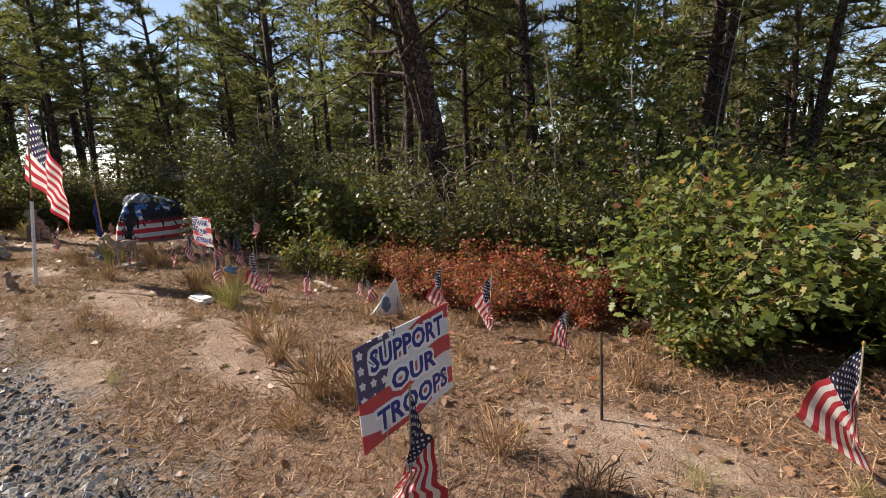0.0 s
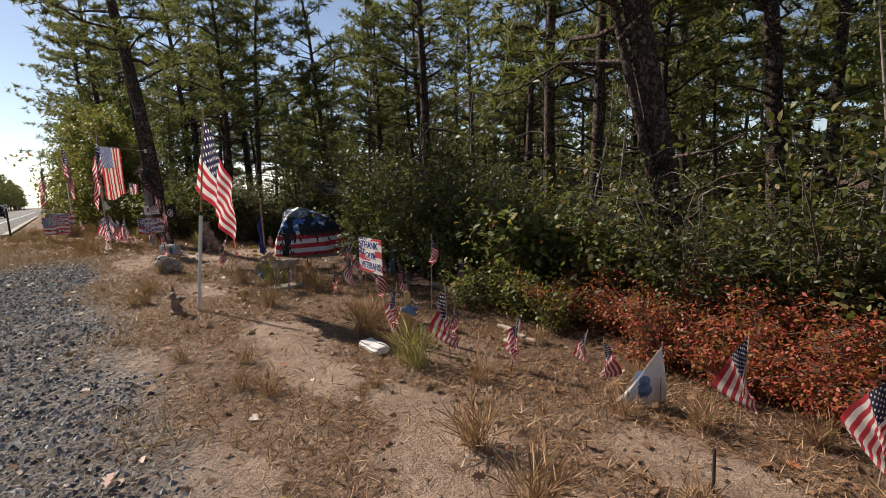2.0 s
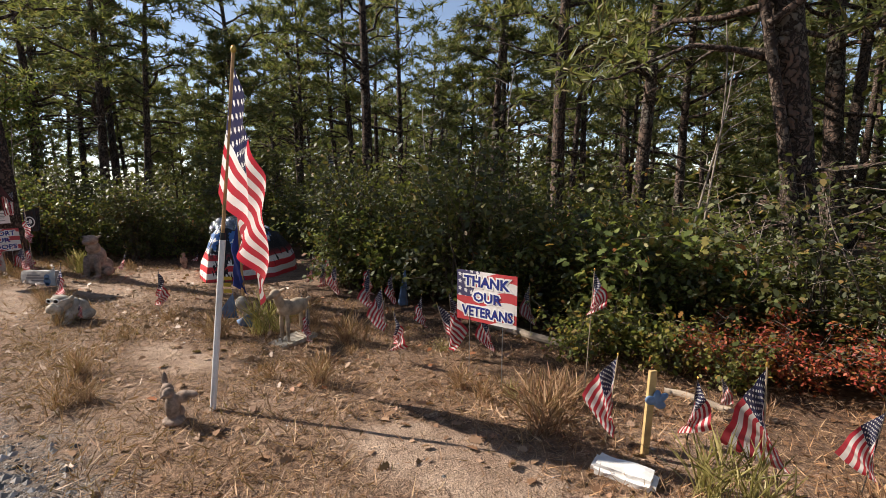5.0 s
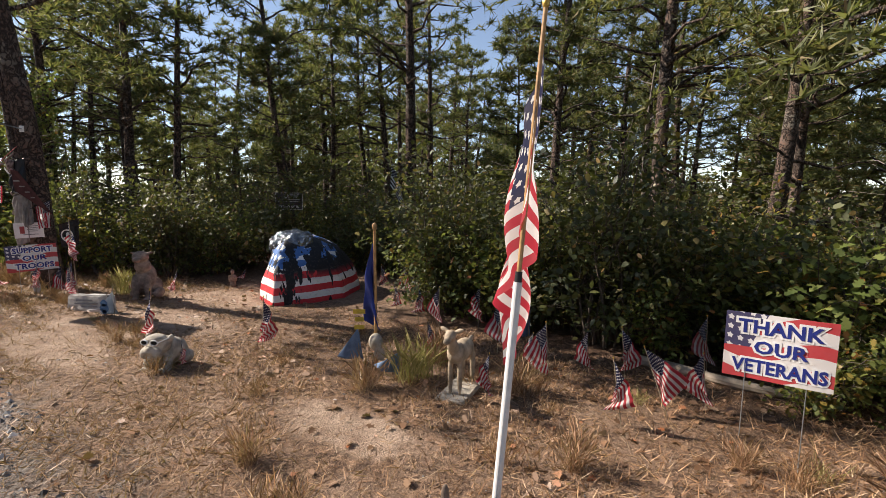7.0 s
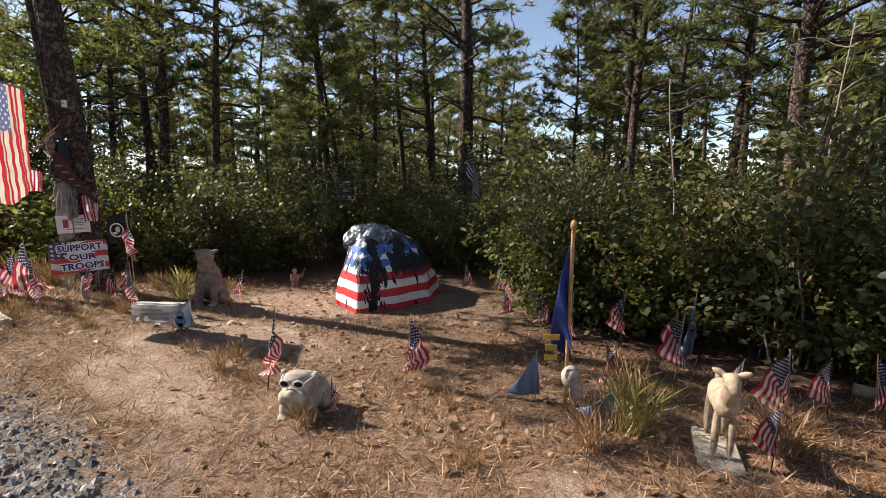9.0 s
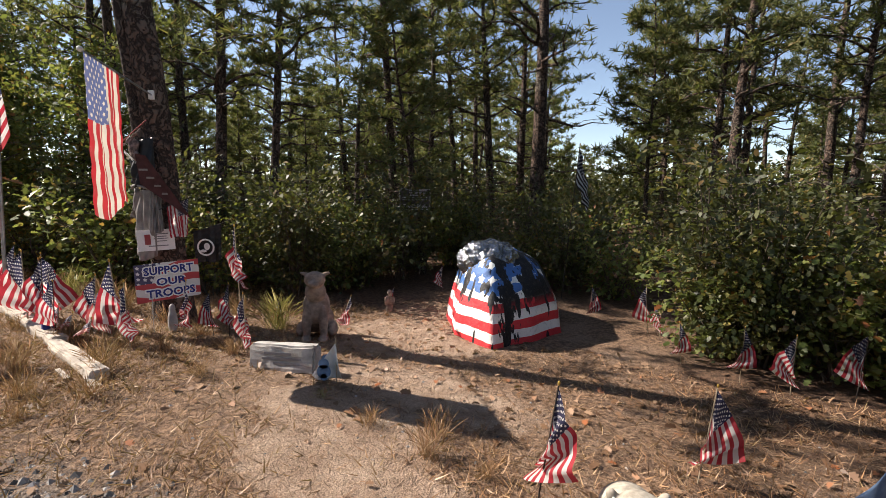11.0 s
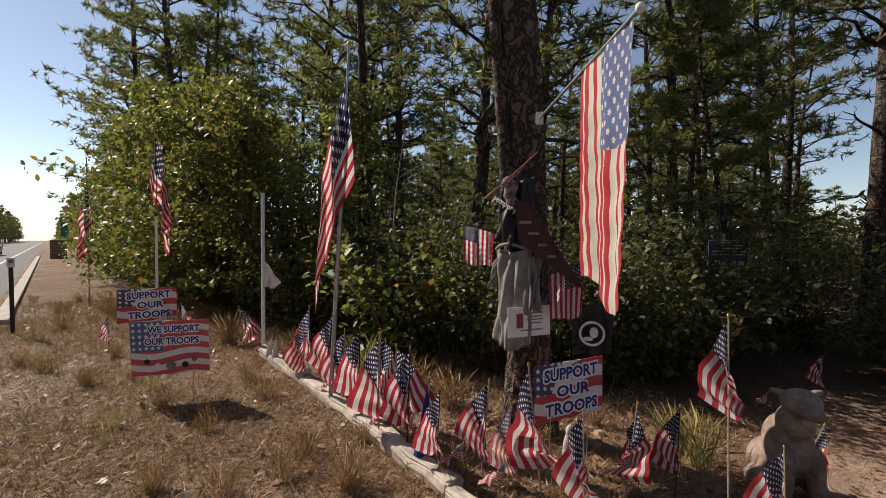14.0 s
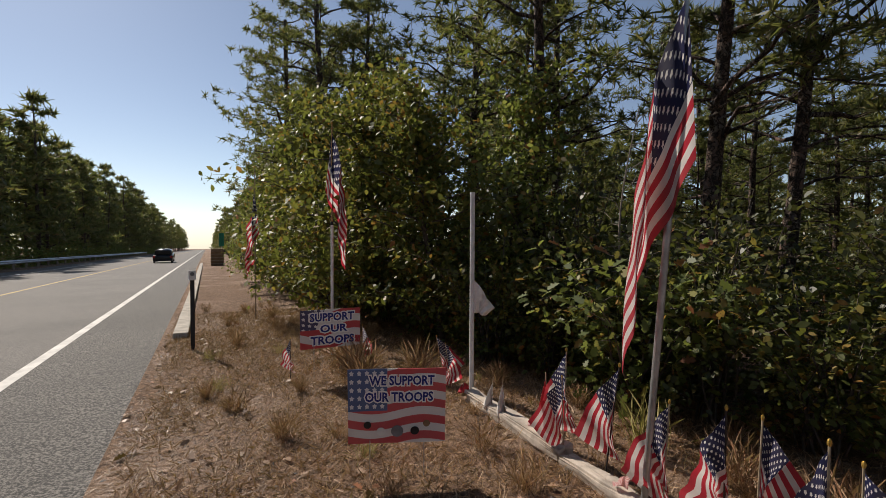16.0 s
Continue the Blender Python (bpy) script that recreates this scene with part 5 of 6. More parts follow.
def yard_sign(corner_a, corner_b, z0, tall, lines, label, material=SIGN, bow=0.006, tilt=0.0, roll=0.0, legs=True, ink=None, rim=None, size=0.27):
    """A printed board between two lower corners (left, right as read), on wire legs."""
    a, b = Vector((*corner_a, 0)), Vector((*corner_b, 0))
    wide = (b - a).length
    yaw = math.degrees(math.atan2(b.y - a.y, b.x - a.x))
    c = (a + b) / 2
    g = height(c.x, c.y)
    ob = thing("yard_sign", Matrix.Translation((c.x, c.y, g)) @ pose(0, 0, 0, 0, 0, yaw), label, "sign", "printed signs")
    board = part("board", panel_mesh(wide, tall, material, bow), None, ob, "", Matrix.Translation((0, 0, z0 - g)) @ pose(0, 0, 0, tilt, roll, 0))
    for text, fx, fz, sq, sz in lines:
        for grow, mat, off in ((0.019, rim or SIGNWHITE, -0.0016), (0.004, ink or SIGNBLUE, -0.0036)):
            me = letters(text, sz * tall, grow * tall / 0.45 * sz / 0.3, sq)
            me.materials.append(mat)
            for v in me.vertices:
                v.co.z -= bow * math.sin(((v.co.x / wide + fx) + 0.5) * math.pi * 2)
            part("lettering", me, None, board, "", Matrix.Translation((fx * wide, off, fz * tall)) @ pose(0, 0, 0, 90, 0, 0))
    if legs:
        for s in (-0.28, 0.28):
            bm = bmesh.new()
            rod(bm, (s * wide, 0.004, -0.08), (s * wide, 0.004, z0 - g + 0.10), 0.0035, 0.0035, 6)
            part("wire_leg", bm, STEEL, ob)
    return ob


TROOPS = (("SUPPORT", 0.02, 0.79, 0.96, 0.285), ("OUR", 0.04, 0.49, 1.2, 0.27), ("TROOPS", 0.03, 0.19, 1.04, 0.285))
yard_sign((4.27, -1.60), (4.63, -1.02), 0.475, 0.46, TROOPS, "tilted troops support sign on wire legs in the sandy verge", tilt=-3, roll=0)
yard_sign((0.36, 4.10), (0.86, 3.74), 0.38, 0.46, (("THANK", 0.0, 0.79, 1.05, 0.28), ("OUR", 0.02, 0.49, 1.15, 0.26), ("VETERANS", 0.02, 0.19, 0.90, 0.27)), "veterans thank-you sign on wire legs beside small flags", roll=0)
yard_sign((-8.38, 8.20), (-7.91, 8.62), 0.33, 0.42, TROOPS, "troops support sign at the foot of the thick pine", roll=-2)
yard_sign((-14.14, 9.78), (-13.74, 10.38), 0.34, 0.46, TROOPS, "worn troops support sign standing in dry grass")
yard_sign((-12.12, 8.28), (-11.58, 8.66), 0.27, 0.53, (("WE SUPPORT", 0.05, 0.84, 0.80, 0.17), ("OUR TROOPS", 0.02, 0.62, 0.82, 0.17)), "waving printed sign for the troops with round badges", SERVICE, 0.004, tilt=6)
ws = bpy.context.scene.objects["yard_sign.004"]
for kx, r, mat in ((-0.20, 0.026, BLACK), (-0.11, 0.030, PAPER), (0.0, 0.042, INK), (0.12, 0.03, BLACK), (0.20, 0.024, BROWNBOARD)):
    bm = bmesh.new()
    bmesh.ops.create_cone(bm, cap_ends=True, segments=20, radius1=r, radius2=r * 0.96, depth=0.003, matrix=pose(0, 0, 0, 90, 0, 0))
    z = 0.09 if abs(kx) < 0.15 else 0.14
    part("badge", bm, mat, ws.children[0], "round printed badge", Matrix.Translation((kx, -0.012, z)))
yard_sign((-28.9, 20.2), (-28.2, 20.9), 0.05, 0.46, (("SUPPORT", 0.0, 0.78, 0.9, 0.3), ("OUR", 0.0, 0.48, 1.0, 0.3), ("TROOPS", 0.0, 0.18, 0.9, 0.3)), "small distant sign on the grass verge")
# sign on the trunk in the wood
sb = yard_sign((-6.02, 13.62), (-5.36, 13.82), 1.10, 0.46, (("STAND BY ME", 0.0, 0.16, 0.78, 0.24),), "dark sign with a flag print nailed to a thin tree", plain("black_print", (0.12, 0.10, 0.095), 0.5), 0.0, legs=False, ink=SIGNWHITE, rim=BLACK)
bdy = sb.children[0]
for z in (0.22, 0.27, 0.32, 0.37, 0.42):
    bm = bmesh.new()
    box(bm, 0.06 if z > 0.3 else 0, -0.007, z, 0.40 if z > 0.3 else 0.56, 0.003, 0.022)
    part("stripe", bm, PAPER, bdy)
for sx, sz, w, h in ((0, 0.008, 0.70, 0.014), (0, 0.452, 0.70, 0.014), (-0.343, 0.23, 0.014, 0.43), (0.343, 0.23, 0.014, 0.43)):
    bm = bmesh.new()
    box(bm, sx, -0.007, sz, w, 0.004, h)
    part("border", bm, PAPER, bdy)


# ---- what hangs on the thick pine ----
br = thing("bracket_flag", Matrix.Translation((-8.44, 8.79, 2.60)), "large faded American flag hanging from a bracket pole on the pine", "flag")
out_way = Vector((0.29, -0.955, 0.01)).normalized()
bm = bmesh.new()
box(bm, 0, 0, 0, 0.06, 0.03, 0.10, None, 0.006)
part("bracket", bm, WHITE, br, "white bracket")
bm = bmesh.new()
rod(bm, (0, 0, 0), out_way * 1.84, 0.010, 0.009, 10)
part("pole", bm, STEEL, br)
bm = bmesh.new()
ball(bm, out_way * 1.86, 0.022, 0.022, 0.022)
part("finial", bm, WHITE, br)


def hung_cloth(along, start, wide, drop, material, seed):
    """A flag whose hoist runs along a pole; the canton is at the outer end."""
    verts, faces, uvs = [], [], []
    n, m = 34, 34
    side = Vector((0, 0, 1)).cross(along).normalized()
    for j in range(m + 1):
        f = j / m
        for i in range(n + 1):
            h = i / n
            p = along * (start + wide * h * (1 - 0.10 * f) + 0.06 * wide * f)
            p = p + Vector((0, 0, -drop * f * (1 - 0.06 * math.sin(h * 5 + 1))))
            w = (0.012 * math.sin(h * 14 + seed + 1.2 * f) + 0.006 * math.sin(h * 29 - 2 * f) + 0.004 * math.sin(f * 40 + h * 6)) * min(1, 0.3 + f * 1.4) + 0.04 * f * f * math.sin(h * 3 + 0.6)
            verts.append(p + side * w)
    for j in range(m):
        for i in range(n):
            a = j * (n + 1) + i
            faces.append((a, a + 1, a + n + 2, a + n + 1))
            uvs += [(j / m, i / n), (j / m, (i + 1) / n), ((j + 1) / m, (i + 1) / n), ((j + 1) / m, i / n)]
    me = raw("cloth", verts, faces, material, True)
    layer = me.uv_layers.new(name="weave")
    for k, uv in enumerate(uvs):
        layer.data[k].uv = (min(uv[0], 0.9999), min(uv[1], 0.9999))
    return me


part("cloth", hung_cloth(out_way, 1.06, 0.74, 1.24, FLAG_PALE, 2), None, br)

sh = thing("hung_shirt", Matrix.Translation((-8.56, 8.98, 0.76)), "grey shirt hung round the front of the pine trunk", "shirt")
FRONT = math.atan2(-0.90, -0.43)


def wrap(name, a0, a1, z0, z1, r0, flare, seed, hem, material=GREYCLOTH):
    """Cloth wrapped round the trunk between two angles, with hanging folds."""
    verts, faces = [], []
    n, m = 36, 26
    for j in range(m + 1):
        f = j / m
        for i in range(n + 1):
            q = i / n
            a = FRONT + radians(a0 + (a1 - a0) * q)
            fold = 0.020 * math.sin(11 * q + 5 * f + seed) + 0.012 * math.sin(27 * q - 7 * f) + 0.012 * math.sin(14 * f + 8 * q) * f
            r = r0 + flare * (1 - f) + fold * (1.3 - 0.5 * f)
            z = z0 + (z1 - z0) * f + hem * math.sin(math.pi * q) * (1 - f) - 0.05 * f * math.sin(math.pi * q)
            verts.append((math.cos(a) * r, math.sin(a) * r, z))
    for j in range(m):
        for i in range(n):
            k = j * (n + 1) + i
            faces.append((k, k + 1, k + n + 2, k + n + 1))
    return raw(name, verts, faces, material, True)


thick(part("body", wrap("body", -62, 48, 0.0, 0.80, 0.212, 0.012, 1.0, -0.07), None, sh), 0.005)
thick(part("sleeve", wrap("sleeve", -84, -54, 0.44, 0.78, 0.222, 0.05, 3.0, -0.03), None, sh), 0.005)
thick(part("sleeve", wrap("sleeve", 40, 66, 0.30, 0.76, 0.222, 0.04, 5.0, -0.03), None, sh), 0.005)
vv, ff = [], []
tube([(math.cos(FRONT + a) * 0.245, math.sin(FRONT + a) * 0.245, 0.775 + 0.045 * math.cos(a * 2.2)) for a in np.linspace(-0.75, 0.65, 14)], [0.014] * 14, 8, vv, ff)
part("collar", raw("collar", vv, ff, GREYCLOTH, True), None, sh)
bd = thing("hung_bandana", Matrix.Translation((-8.66, 8.73, 2.02)), "pale patterned cloth bundle tied to the trunk", "cloth")
bm = bmesh.new()
ball(bm, (0, 0.02, 0), 0.06, 0.04, 0.085, (0, 8, 0))
ball(bm, (0.03, 0.02, -0.10), 0.05, 0.035, 0.08, (0, -32, 0))
ball(bm, (-0.03, 0.02, 0.06), 0.045, 0.03, 0.05, (0, 50, 0))
ball(bm, (0.05, -0.01, 0.13), 0.014, 0.012, 0.10, (0, 38, 0))
ball(bm, (-0.13, -0.02, -0.02), 0.10, 0.010, 0.016, (0, -32, 0))
for v in bm.verts:
    v.co += 0.02 * noise.noise_vector(v.co * 14)
part("knot", solid("knot", bm, plain("patterned_cloth", (0.24, 0.17, 0.15), 0.9, vary=0.7, scale=30), True), None, bd)
bk = thing("black_shirt", Matrix.Translation((-8.58, 8.98, 1.62)), "black printed cloth tied round the pine trunk", "cloth")
thick(part("body", wrap("body", -50, 60, 0.0, 0.52, 0.20, 0.02, 2.0, -0.06, BLACK), None, bk), 0.004)
for k, (word, dz) in enumerate((("semper", 0.30), ("Fi", 0.22))):
    me = letters(word, 0.075, 0.0)
    me.materials.append(PAPER)
    a = FRONT - 0.10 + 0.45 * k
    part("lettering", me, None, bk, "white printed lettering", Matrix.Translation((math.cos(a) * 0.265, math.sin(a) * 0.265, dz)) @ pose(0, 0, 0, 90, 0, math.degrees(a) + 90) @ pose(0, 0, 0, 0, 0, -28))
rb = thing("red_ribbon", Matrix.Translation((-8.60, 8.72, 1.98)), "faded red ribbon tied across the pine trunk", "ribbon")
vv, ff = [], []
tube([(-0.24 + 0.40 * f, -0.05 - 0.03 * math.sin(3.1 * f), -0.02 + 0.30 * f + 0.05 * f * f) for f in np.linspace(0, 1, 12)], [0.006] * 12, 6, vv, ff)
part("strip", raw("strip", vv, ff, plain("faded_ribbon", (0.34, 0.085, 0.08), 0.8), True), None, rb)
pn = thing("felt_pennant", Matrix.Translation((-8.60, 8.74, 1.72)), "dark red felt pennant with grey lettering on the pine", "pennant")
bm = bmesh.new()
vs = [bm.verts.new(p) for p in ((-0.02, -0.03, 0.22), (0.10, -0.04, 0.20), (0.56, 0.02, -0.52), (0.02, -0.03, -0.12))]
bm.faces.new(vs)
thick(part("felt", bm, MAROON, pn), 0.004)
for k in range(4):
    bm = bmesh.new()
    box(bm, 0.07 + 0.07 * k, -0.045 + 0.01 * k, 0.04 - 0.09 * k, 0.10 - 0.012 * k, 0.003, 0.022, None)
    part("lettering", bm, GREYCLOTH, pn)
pp = thing("paper_notice", Matrix.Translation((-8.49, 8.79, 0.945)) @ pose(0, 0, 0, 0, -2, 32), "white laminated paper notice pinned to the trunk", "notice")
bm = bmesh.new()
box(bm, 0, 0, 0, 0.38, 0.006, 0.25, None, 0.002)
part("sheet", bm, PAPER, pp)
for k, (px, pz, w, h) in enumerate(((-0.085, 0.01, 0.06, 0.12), (0.05, 0.07, 0.15, 0.012), (0.05, 0.04, 0.13, 0.010), (0.05, 0.015, 0.15, 0.010), (0.05, -0.015, 0.12, 0.010), (0.02, -0.07, 0.2, 0.012))):
    bm = bmesh.new()
    box(bm, px, -0.0045, pz, w, 0.002, h)
    part("print", bm, INK if k else FLAG_OLD, pp)


def stick_flag(x, y, z, way, yaw, tall, hoist, fly, shape, label, material=FLAG, stick=BLACK, along=0.0):
    """A hand flag whose stick is fixed to the tree and points along way."""
    ob = thing("stick_flag", Matrix.Translation((x, y, z)), label, "flag")
    w = Vector(way).normalized()
    bm = bmesh.new()
    rod(bm, (0, 0, 0), w * tall, 0.006, 0.005, 8)
    part("stick", bm, stick, ob)
    part("cloth", hung_cloth(w, tall - hoist - 0.03, hoist, fly, material, yaw), None, ob)
    return ob


stick_flag(-8.58, 8.80, 1.62, (-0.80, -0.30, 0.22), 1.0, 0.52, 0.26, 0.30, None, "small American flag on a slanting stick fixed to the pine")
stick_flag(-8.50, 8.80, 1.28, (0.80, -0.10, 0.30), 2.0, 0.50, 0.30, 0.40, None, "small American flag hanging from a stick beside the trunk")
pw = stick_flag(-8.36, 8.98, 0.96, (0.9, 0.05, 0.28), 3.0, 0.60, 0.36, 0.42, None, "black remembrance flag with a white round emblem", BLACK)
bm = bmesh.new()
c0 = Vector((0.9, 0.05, 0.28)).normalized() * 0.39 + Vector((0, -0.06, -0.23))
for r0, r1 in ((0.105, 0.085),):
    vv = []
    for i in range(24):
        a = 2 * math.pi * i / 24
        vv.append((bm.verts.new((c0.x + math.cos(a) * r0, c0.y, c0.z + math.sin(a) * r0)), bm.verts.new((c0.x + math.cos(a) * r1, c0.y, c0.z + math.sin(a) * r1))))
    for i in range(24):
        bm.faces.new((vv[i][0], vv[(i + 1) % 24][0], vv[(i + 1) % 24][1], vv[i][1]))
thick(part("emblem_ring", bm, PAPER, pw, "white printed ring"), 0.003)
bm = bmesh.new()
ball(bm, (c0.x + 0.015, c0.y, c0.z + 0.01), 0.035, 0.004, 0.045)
ball(bm, (c0.x - 0.03, c0.y, c0.z - 0.045), 0.04, 0.004, 0.018)
part("emblem", bm, PAPER, pw, "white printed emblem")
# grey flag far back among the trunks
gf = flag_pole(-2.90, 11.6, 2.75, 1.5, 2.70, 0.62, 0.95, 30, (70, 56, 0.7, 1.8), "black and white striped flag on a thin pole among shrubs", FLAG_GREY, (0, 4), 0.010, 0.008, 75, DARKSTICK, DARKSTICK, 0.05)


# ---- stones, timbers, wood ----
def boulder():
    ob = thing("boulder", Matrix.Translation((-4.42, 9.95, -0.40)), "large boulder painted with flag stripes, stars and black drips", "boulder")
    foot = [(-0.54, 0.02), (-0.50, -0.58), (-0.06, -1.18), (0.50, -0.78), (1.00, -0.36), (1.16, 0.45), (1.05, 0.98), (0.3, 1.05), (-0.36, 0.85), (-0.60, 0.4)]
    rings = ((0.0, 1.0), (0.18, 0.97), (0.38, 0.93), (0.58, 0.86), (0.76, 0.76), (0.93, 0.63), (1.06, 0.48), (1.16, 0.30), (1.21, 0.14))
    bm = bmesh.new()
    rows = []
    for z, s in rings:
        row = []
        for k in range(len(foot) * 4):
            a, b = foot[k // 4], foot[(k // 4 + 1) % len(foot)]
            f = (k % 4) / 4
            row.append(bm.verts.new(((a[0] + (b[0] - a[0]) * f) * s, (a[1] + (b[1] - a[1]) * f) * s, z)))
        rows.append(row)
    top = bm.verts.new((0.02, 0.0, 1.235))
    n = len(rows[0])
    for r in range(len(rows) - 1):
        for k in range(n):
            bm.faces.new((rows[r][k], rows[r][(k + 1) % n], rows[r + 1][(k + 1) % n], rows[r + 1][k]))
    for k in range(n):
        bm.faces.new((rows[-1][k], rows[-1][(k + 1) % n], top))
    bmesh.ops.subdivide_edges(bm, edges=bm.edges[:], cuts=1, use_grid_fill=True)
    for v in bm.verts:
        d = 0.045 * noise.noise(v.co * 2.2) + 0.02 * noise.noise(v.co * 6)
        v.co += Vector((v.co.x, v.co.y, 0.3)).normalized() * d
    part("stone", solid("stone", bm, BOULDER, True), None, ob)
    bm = bmesh.new()
    bmesh.ops.create_icosphere(bm, subdivisions=5, radius=1.0)
    for v in bm.verts:
        q = v.co.copy()
        z = 0.97 + 0.30 * q.z
        d = 0.05 * noise.noise(q * 3.0) + 0.06 * abs(noise.noise(q * 7)) + 0.02 * noise.noise(q * 19)
        v.co = Vector((-0.02 + q.x * 0.44 * (1 + d), -0.06 + q.y * 0.42 * (1 + d), z + 0.7 * d))
    part("foil_cover", solid("foil_cover", bm, FOIL), None, ob, "crumpled silver foil over the top")


boulder()


def rough_block(name, m, sx, sy, sz, material, label, category, rough=0.012, bevel=0.02):
    bm = bmesh.new()
    box(bm, 0, 0, sz / 2, sx, sy, sz)
    bmesh.ops.bevel(bm, geom=bm.edges[:], offset=bevel, segments=2, affect="EDGES")
    bmesh.ops.subdivide_edges(bm, edges=bm.edges[:], cuts=5, use_grid_fill=True)
    for v in bm.verts:
        v.co += rough * noise.noise_vector(v.co * 9 + Vector((sx * 7, 0, 0))) + rough * 0.7 * noise.noise_vector(v.co * 28)
    return tagged(part(name, bm, material, None, label, m), "", category)


slab = rough_block("memorial_stone", at_ground(-6.56, 7.43, -10, -10, 0, 0.04), 0.64, 0.17, 0.27, STONE, "grey carved memorial stone block lying on the sand", "stone")
for z, w, o in ((0.19, 0.30, -0.02), (0.145, 0.38, 0.0), (0.10, 0.26, 0.05)):
    bm = bmesh.new()
    box(bm, o, -0.088, z, w, 0.004, 0.022)
    part("carving", bm, INK, slab, "worn carved line of letters")
rough_block("white_block", at_ground(1.32, 2.43, -32, 4, 0, 0.01), 0.36, 0.17, 0.085, WHITE, "white painted concrete block lying on the ground", "block", 0.01, 0.025)
for x, y, s in ((-6.62, 7.72, 0.055), (-6.50, 7.75, 0.04)):
    bm = bmesh.new()
    bmesh.ops.create_icosphere(bm, subdivisions=3, radius=s)
    for v in bm.verts:
        v.co += s * 0.25 * noise.noise_vector(v.co * 14)
    m = at_ground(x, y)
    m.translation.z += 0.02 + s * 0.5
    tagged(part("white_stone", solid("white_stone", bm, WHITE, True), None, None, "rounded white painted stone behind the memorial block", m), "", "stone", "white stones")

# timber edging: u0, v0, u1, v1
for u0, v0, u1, v1, s in ((10.42, 1.36, 11.6, 1.44, 0.13), (11.62, 1.46, 12.9, 1.54, 0.14), (12.92, 1.55, 14.2, 1.62, 0.13), (14.22, 1.62, 15.7, 1.68, 0.14)):
    x0, y0 = world_xy(u0, v0)
    x1, y1 = world_xy(u1, v1)
    ln = math.hypot(x1 - x0, y1 - y0)
    cx, cy = (x0 + x1) / 2, (y0 + y1) / 2
    m = Matrix.Translation((cx, cy, height(cx, cy) - 0.02)) @ pose(0, 0, 0, rngf.uniform(-5, 5), rngf.uniform(-1, 1), math.degrees(math.atan2(y1 - y0, x1 - x0)))
    rough_block("timber", m, ln, s, s * 0.85, PALEWOOD, "weathered split timber edging beside the flags", "timber", 0.024, 0.012)
x0, y0 = world_xy(10.5, 1.2)
for k in range(5):
    bm = bmesh.new()
    box(bm, 0, 0, 0, rngf.uniform(0.15, 0.34), 0.035, 0.014, pose(0, 0, 0, rngf.uniform(-20, 20), rngf.uniform(-10, 10), 0))
    x, y = x0 + rngf.uniform(-0.25, 0.25), y0 + rngf.uniform(-0.1, 0.2)
    tagged(part("wood_splinter", bm, PALEWOOD, None, "pale splinter of broken timber on the ground", Matrix.Translation((x, y, height(x, y) + 0.015)) @ pose(0, 0, 0, 0, 0, rngf.uniform(120, 175))), "", "splinter", "broken timber")


def log(x0, y0, x1, y1, r, label, material=WOOD):
    rng = np.random.default_rng(int(abs(x0 * 100)))
    t = np.linspace(0, 1, 14)
    p = np.stack([x0 + (x1 - x0) * t, y0 + (y1 - y0) * t + 0.04 * np.sin(t * 7), [height(x0 + (x1 - x0) * f, y0 + (y1 - y0) * f) + r * 0.7 for f in t]], axis=1)
    verts, faces = [], []
    tube(p, r * (1 - 0.3 * t), 10, verts, faces, 0.15, rng)
    faces.append(tuple(range(10)))
    tagged(part("log", raw("log", verts, faces, material), None, None, label), "", "log", "fallen logs")


log(2.30, 4.05, 2.95, 3.45, 0.035, "pale fallen branch lying behind the small flags", WOOD)
log(0.7, 6.3, 1.9, 5.2, 0.065, "grey fallen log half buried in pine litter")
ys = thing("wooden_stake", at_ground(1.56, 2.72, 20, 0, 2), "yellowish wooden stake with a blue ribbon", "stake")
bm = bmesh.new()
box(bm, 0, 0, 0.27, 0.055, 0.022, 0.62, None, 0.004)
part("stake", bm, plain("yellow_pine", (0.56, 0.39, 0.17), 0.8, vary=0.3), ys)
bm = bmesh.new()
for a, l in ((20, 0.07), (-30, 0.06), (160, 0.05), (80, 0.04)):
    ball(bm, (0.02 + 0.04 * math.cos(radians(a)), -0.025, 0.38 + 0.04 * math.sin(radians(a))), l, 0.012, 0.03, (0, -a, 0), 10, 6)
part("ribbon", solid("ribbon", bm, PALEBLUE, True), None, ys, "blue ribbon bow")
for x, y, h, s in ((4.01, 0.92, 0.26, DARKSTICK), (5.60, -0.45, 0.62, DARKSTICK)):
    bm = bmesh.new()
    rod(bm, (0, 0, -0.05), (0.01, 0, h), 0.011, 0.008, 8)
    tagged(part("bare_stick", bm, s, None, "bare dark stick standing in the sand", at_ground(x, y, 0, 0, -3)), "", "stick", "bare sticks")


# ---- statues ----
def statue(name, x, y, yaw, shapes, material, label, lift=0.0, s=1.0, voxel=0.012):
    bm = bmesh.new()
    for sh_ in shapes:
        p, r = sh_[0], sh_[1]
        ball(bm, p, *r, sh_[2] if len(sh_) > 2 else (0, 0, 0), 18, 12)
    m = at_ground(x, y, yaw)
    m.translation.z += lift
    ob = tagged(part(name, solid(name, bm, material, True), None, None, label, m), "", "statue", "garden statues")
    ob.scale = (s, s, s)
    k = ob.modifiers.new("joined", "REMESH")
    k.mode, k.voxel_size, k.use_smooth_shade = "VOXEL", voxel, True
    k = ob.modifiers.new("soft", "SMOOTH")
    k.factor, k.iterations = 0.5, 3
    return ob


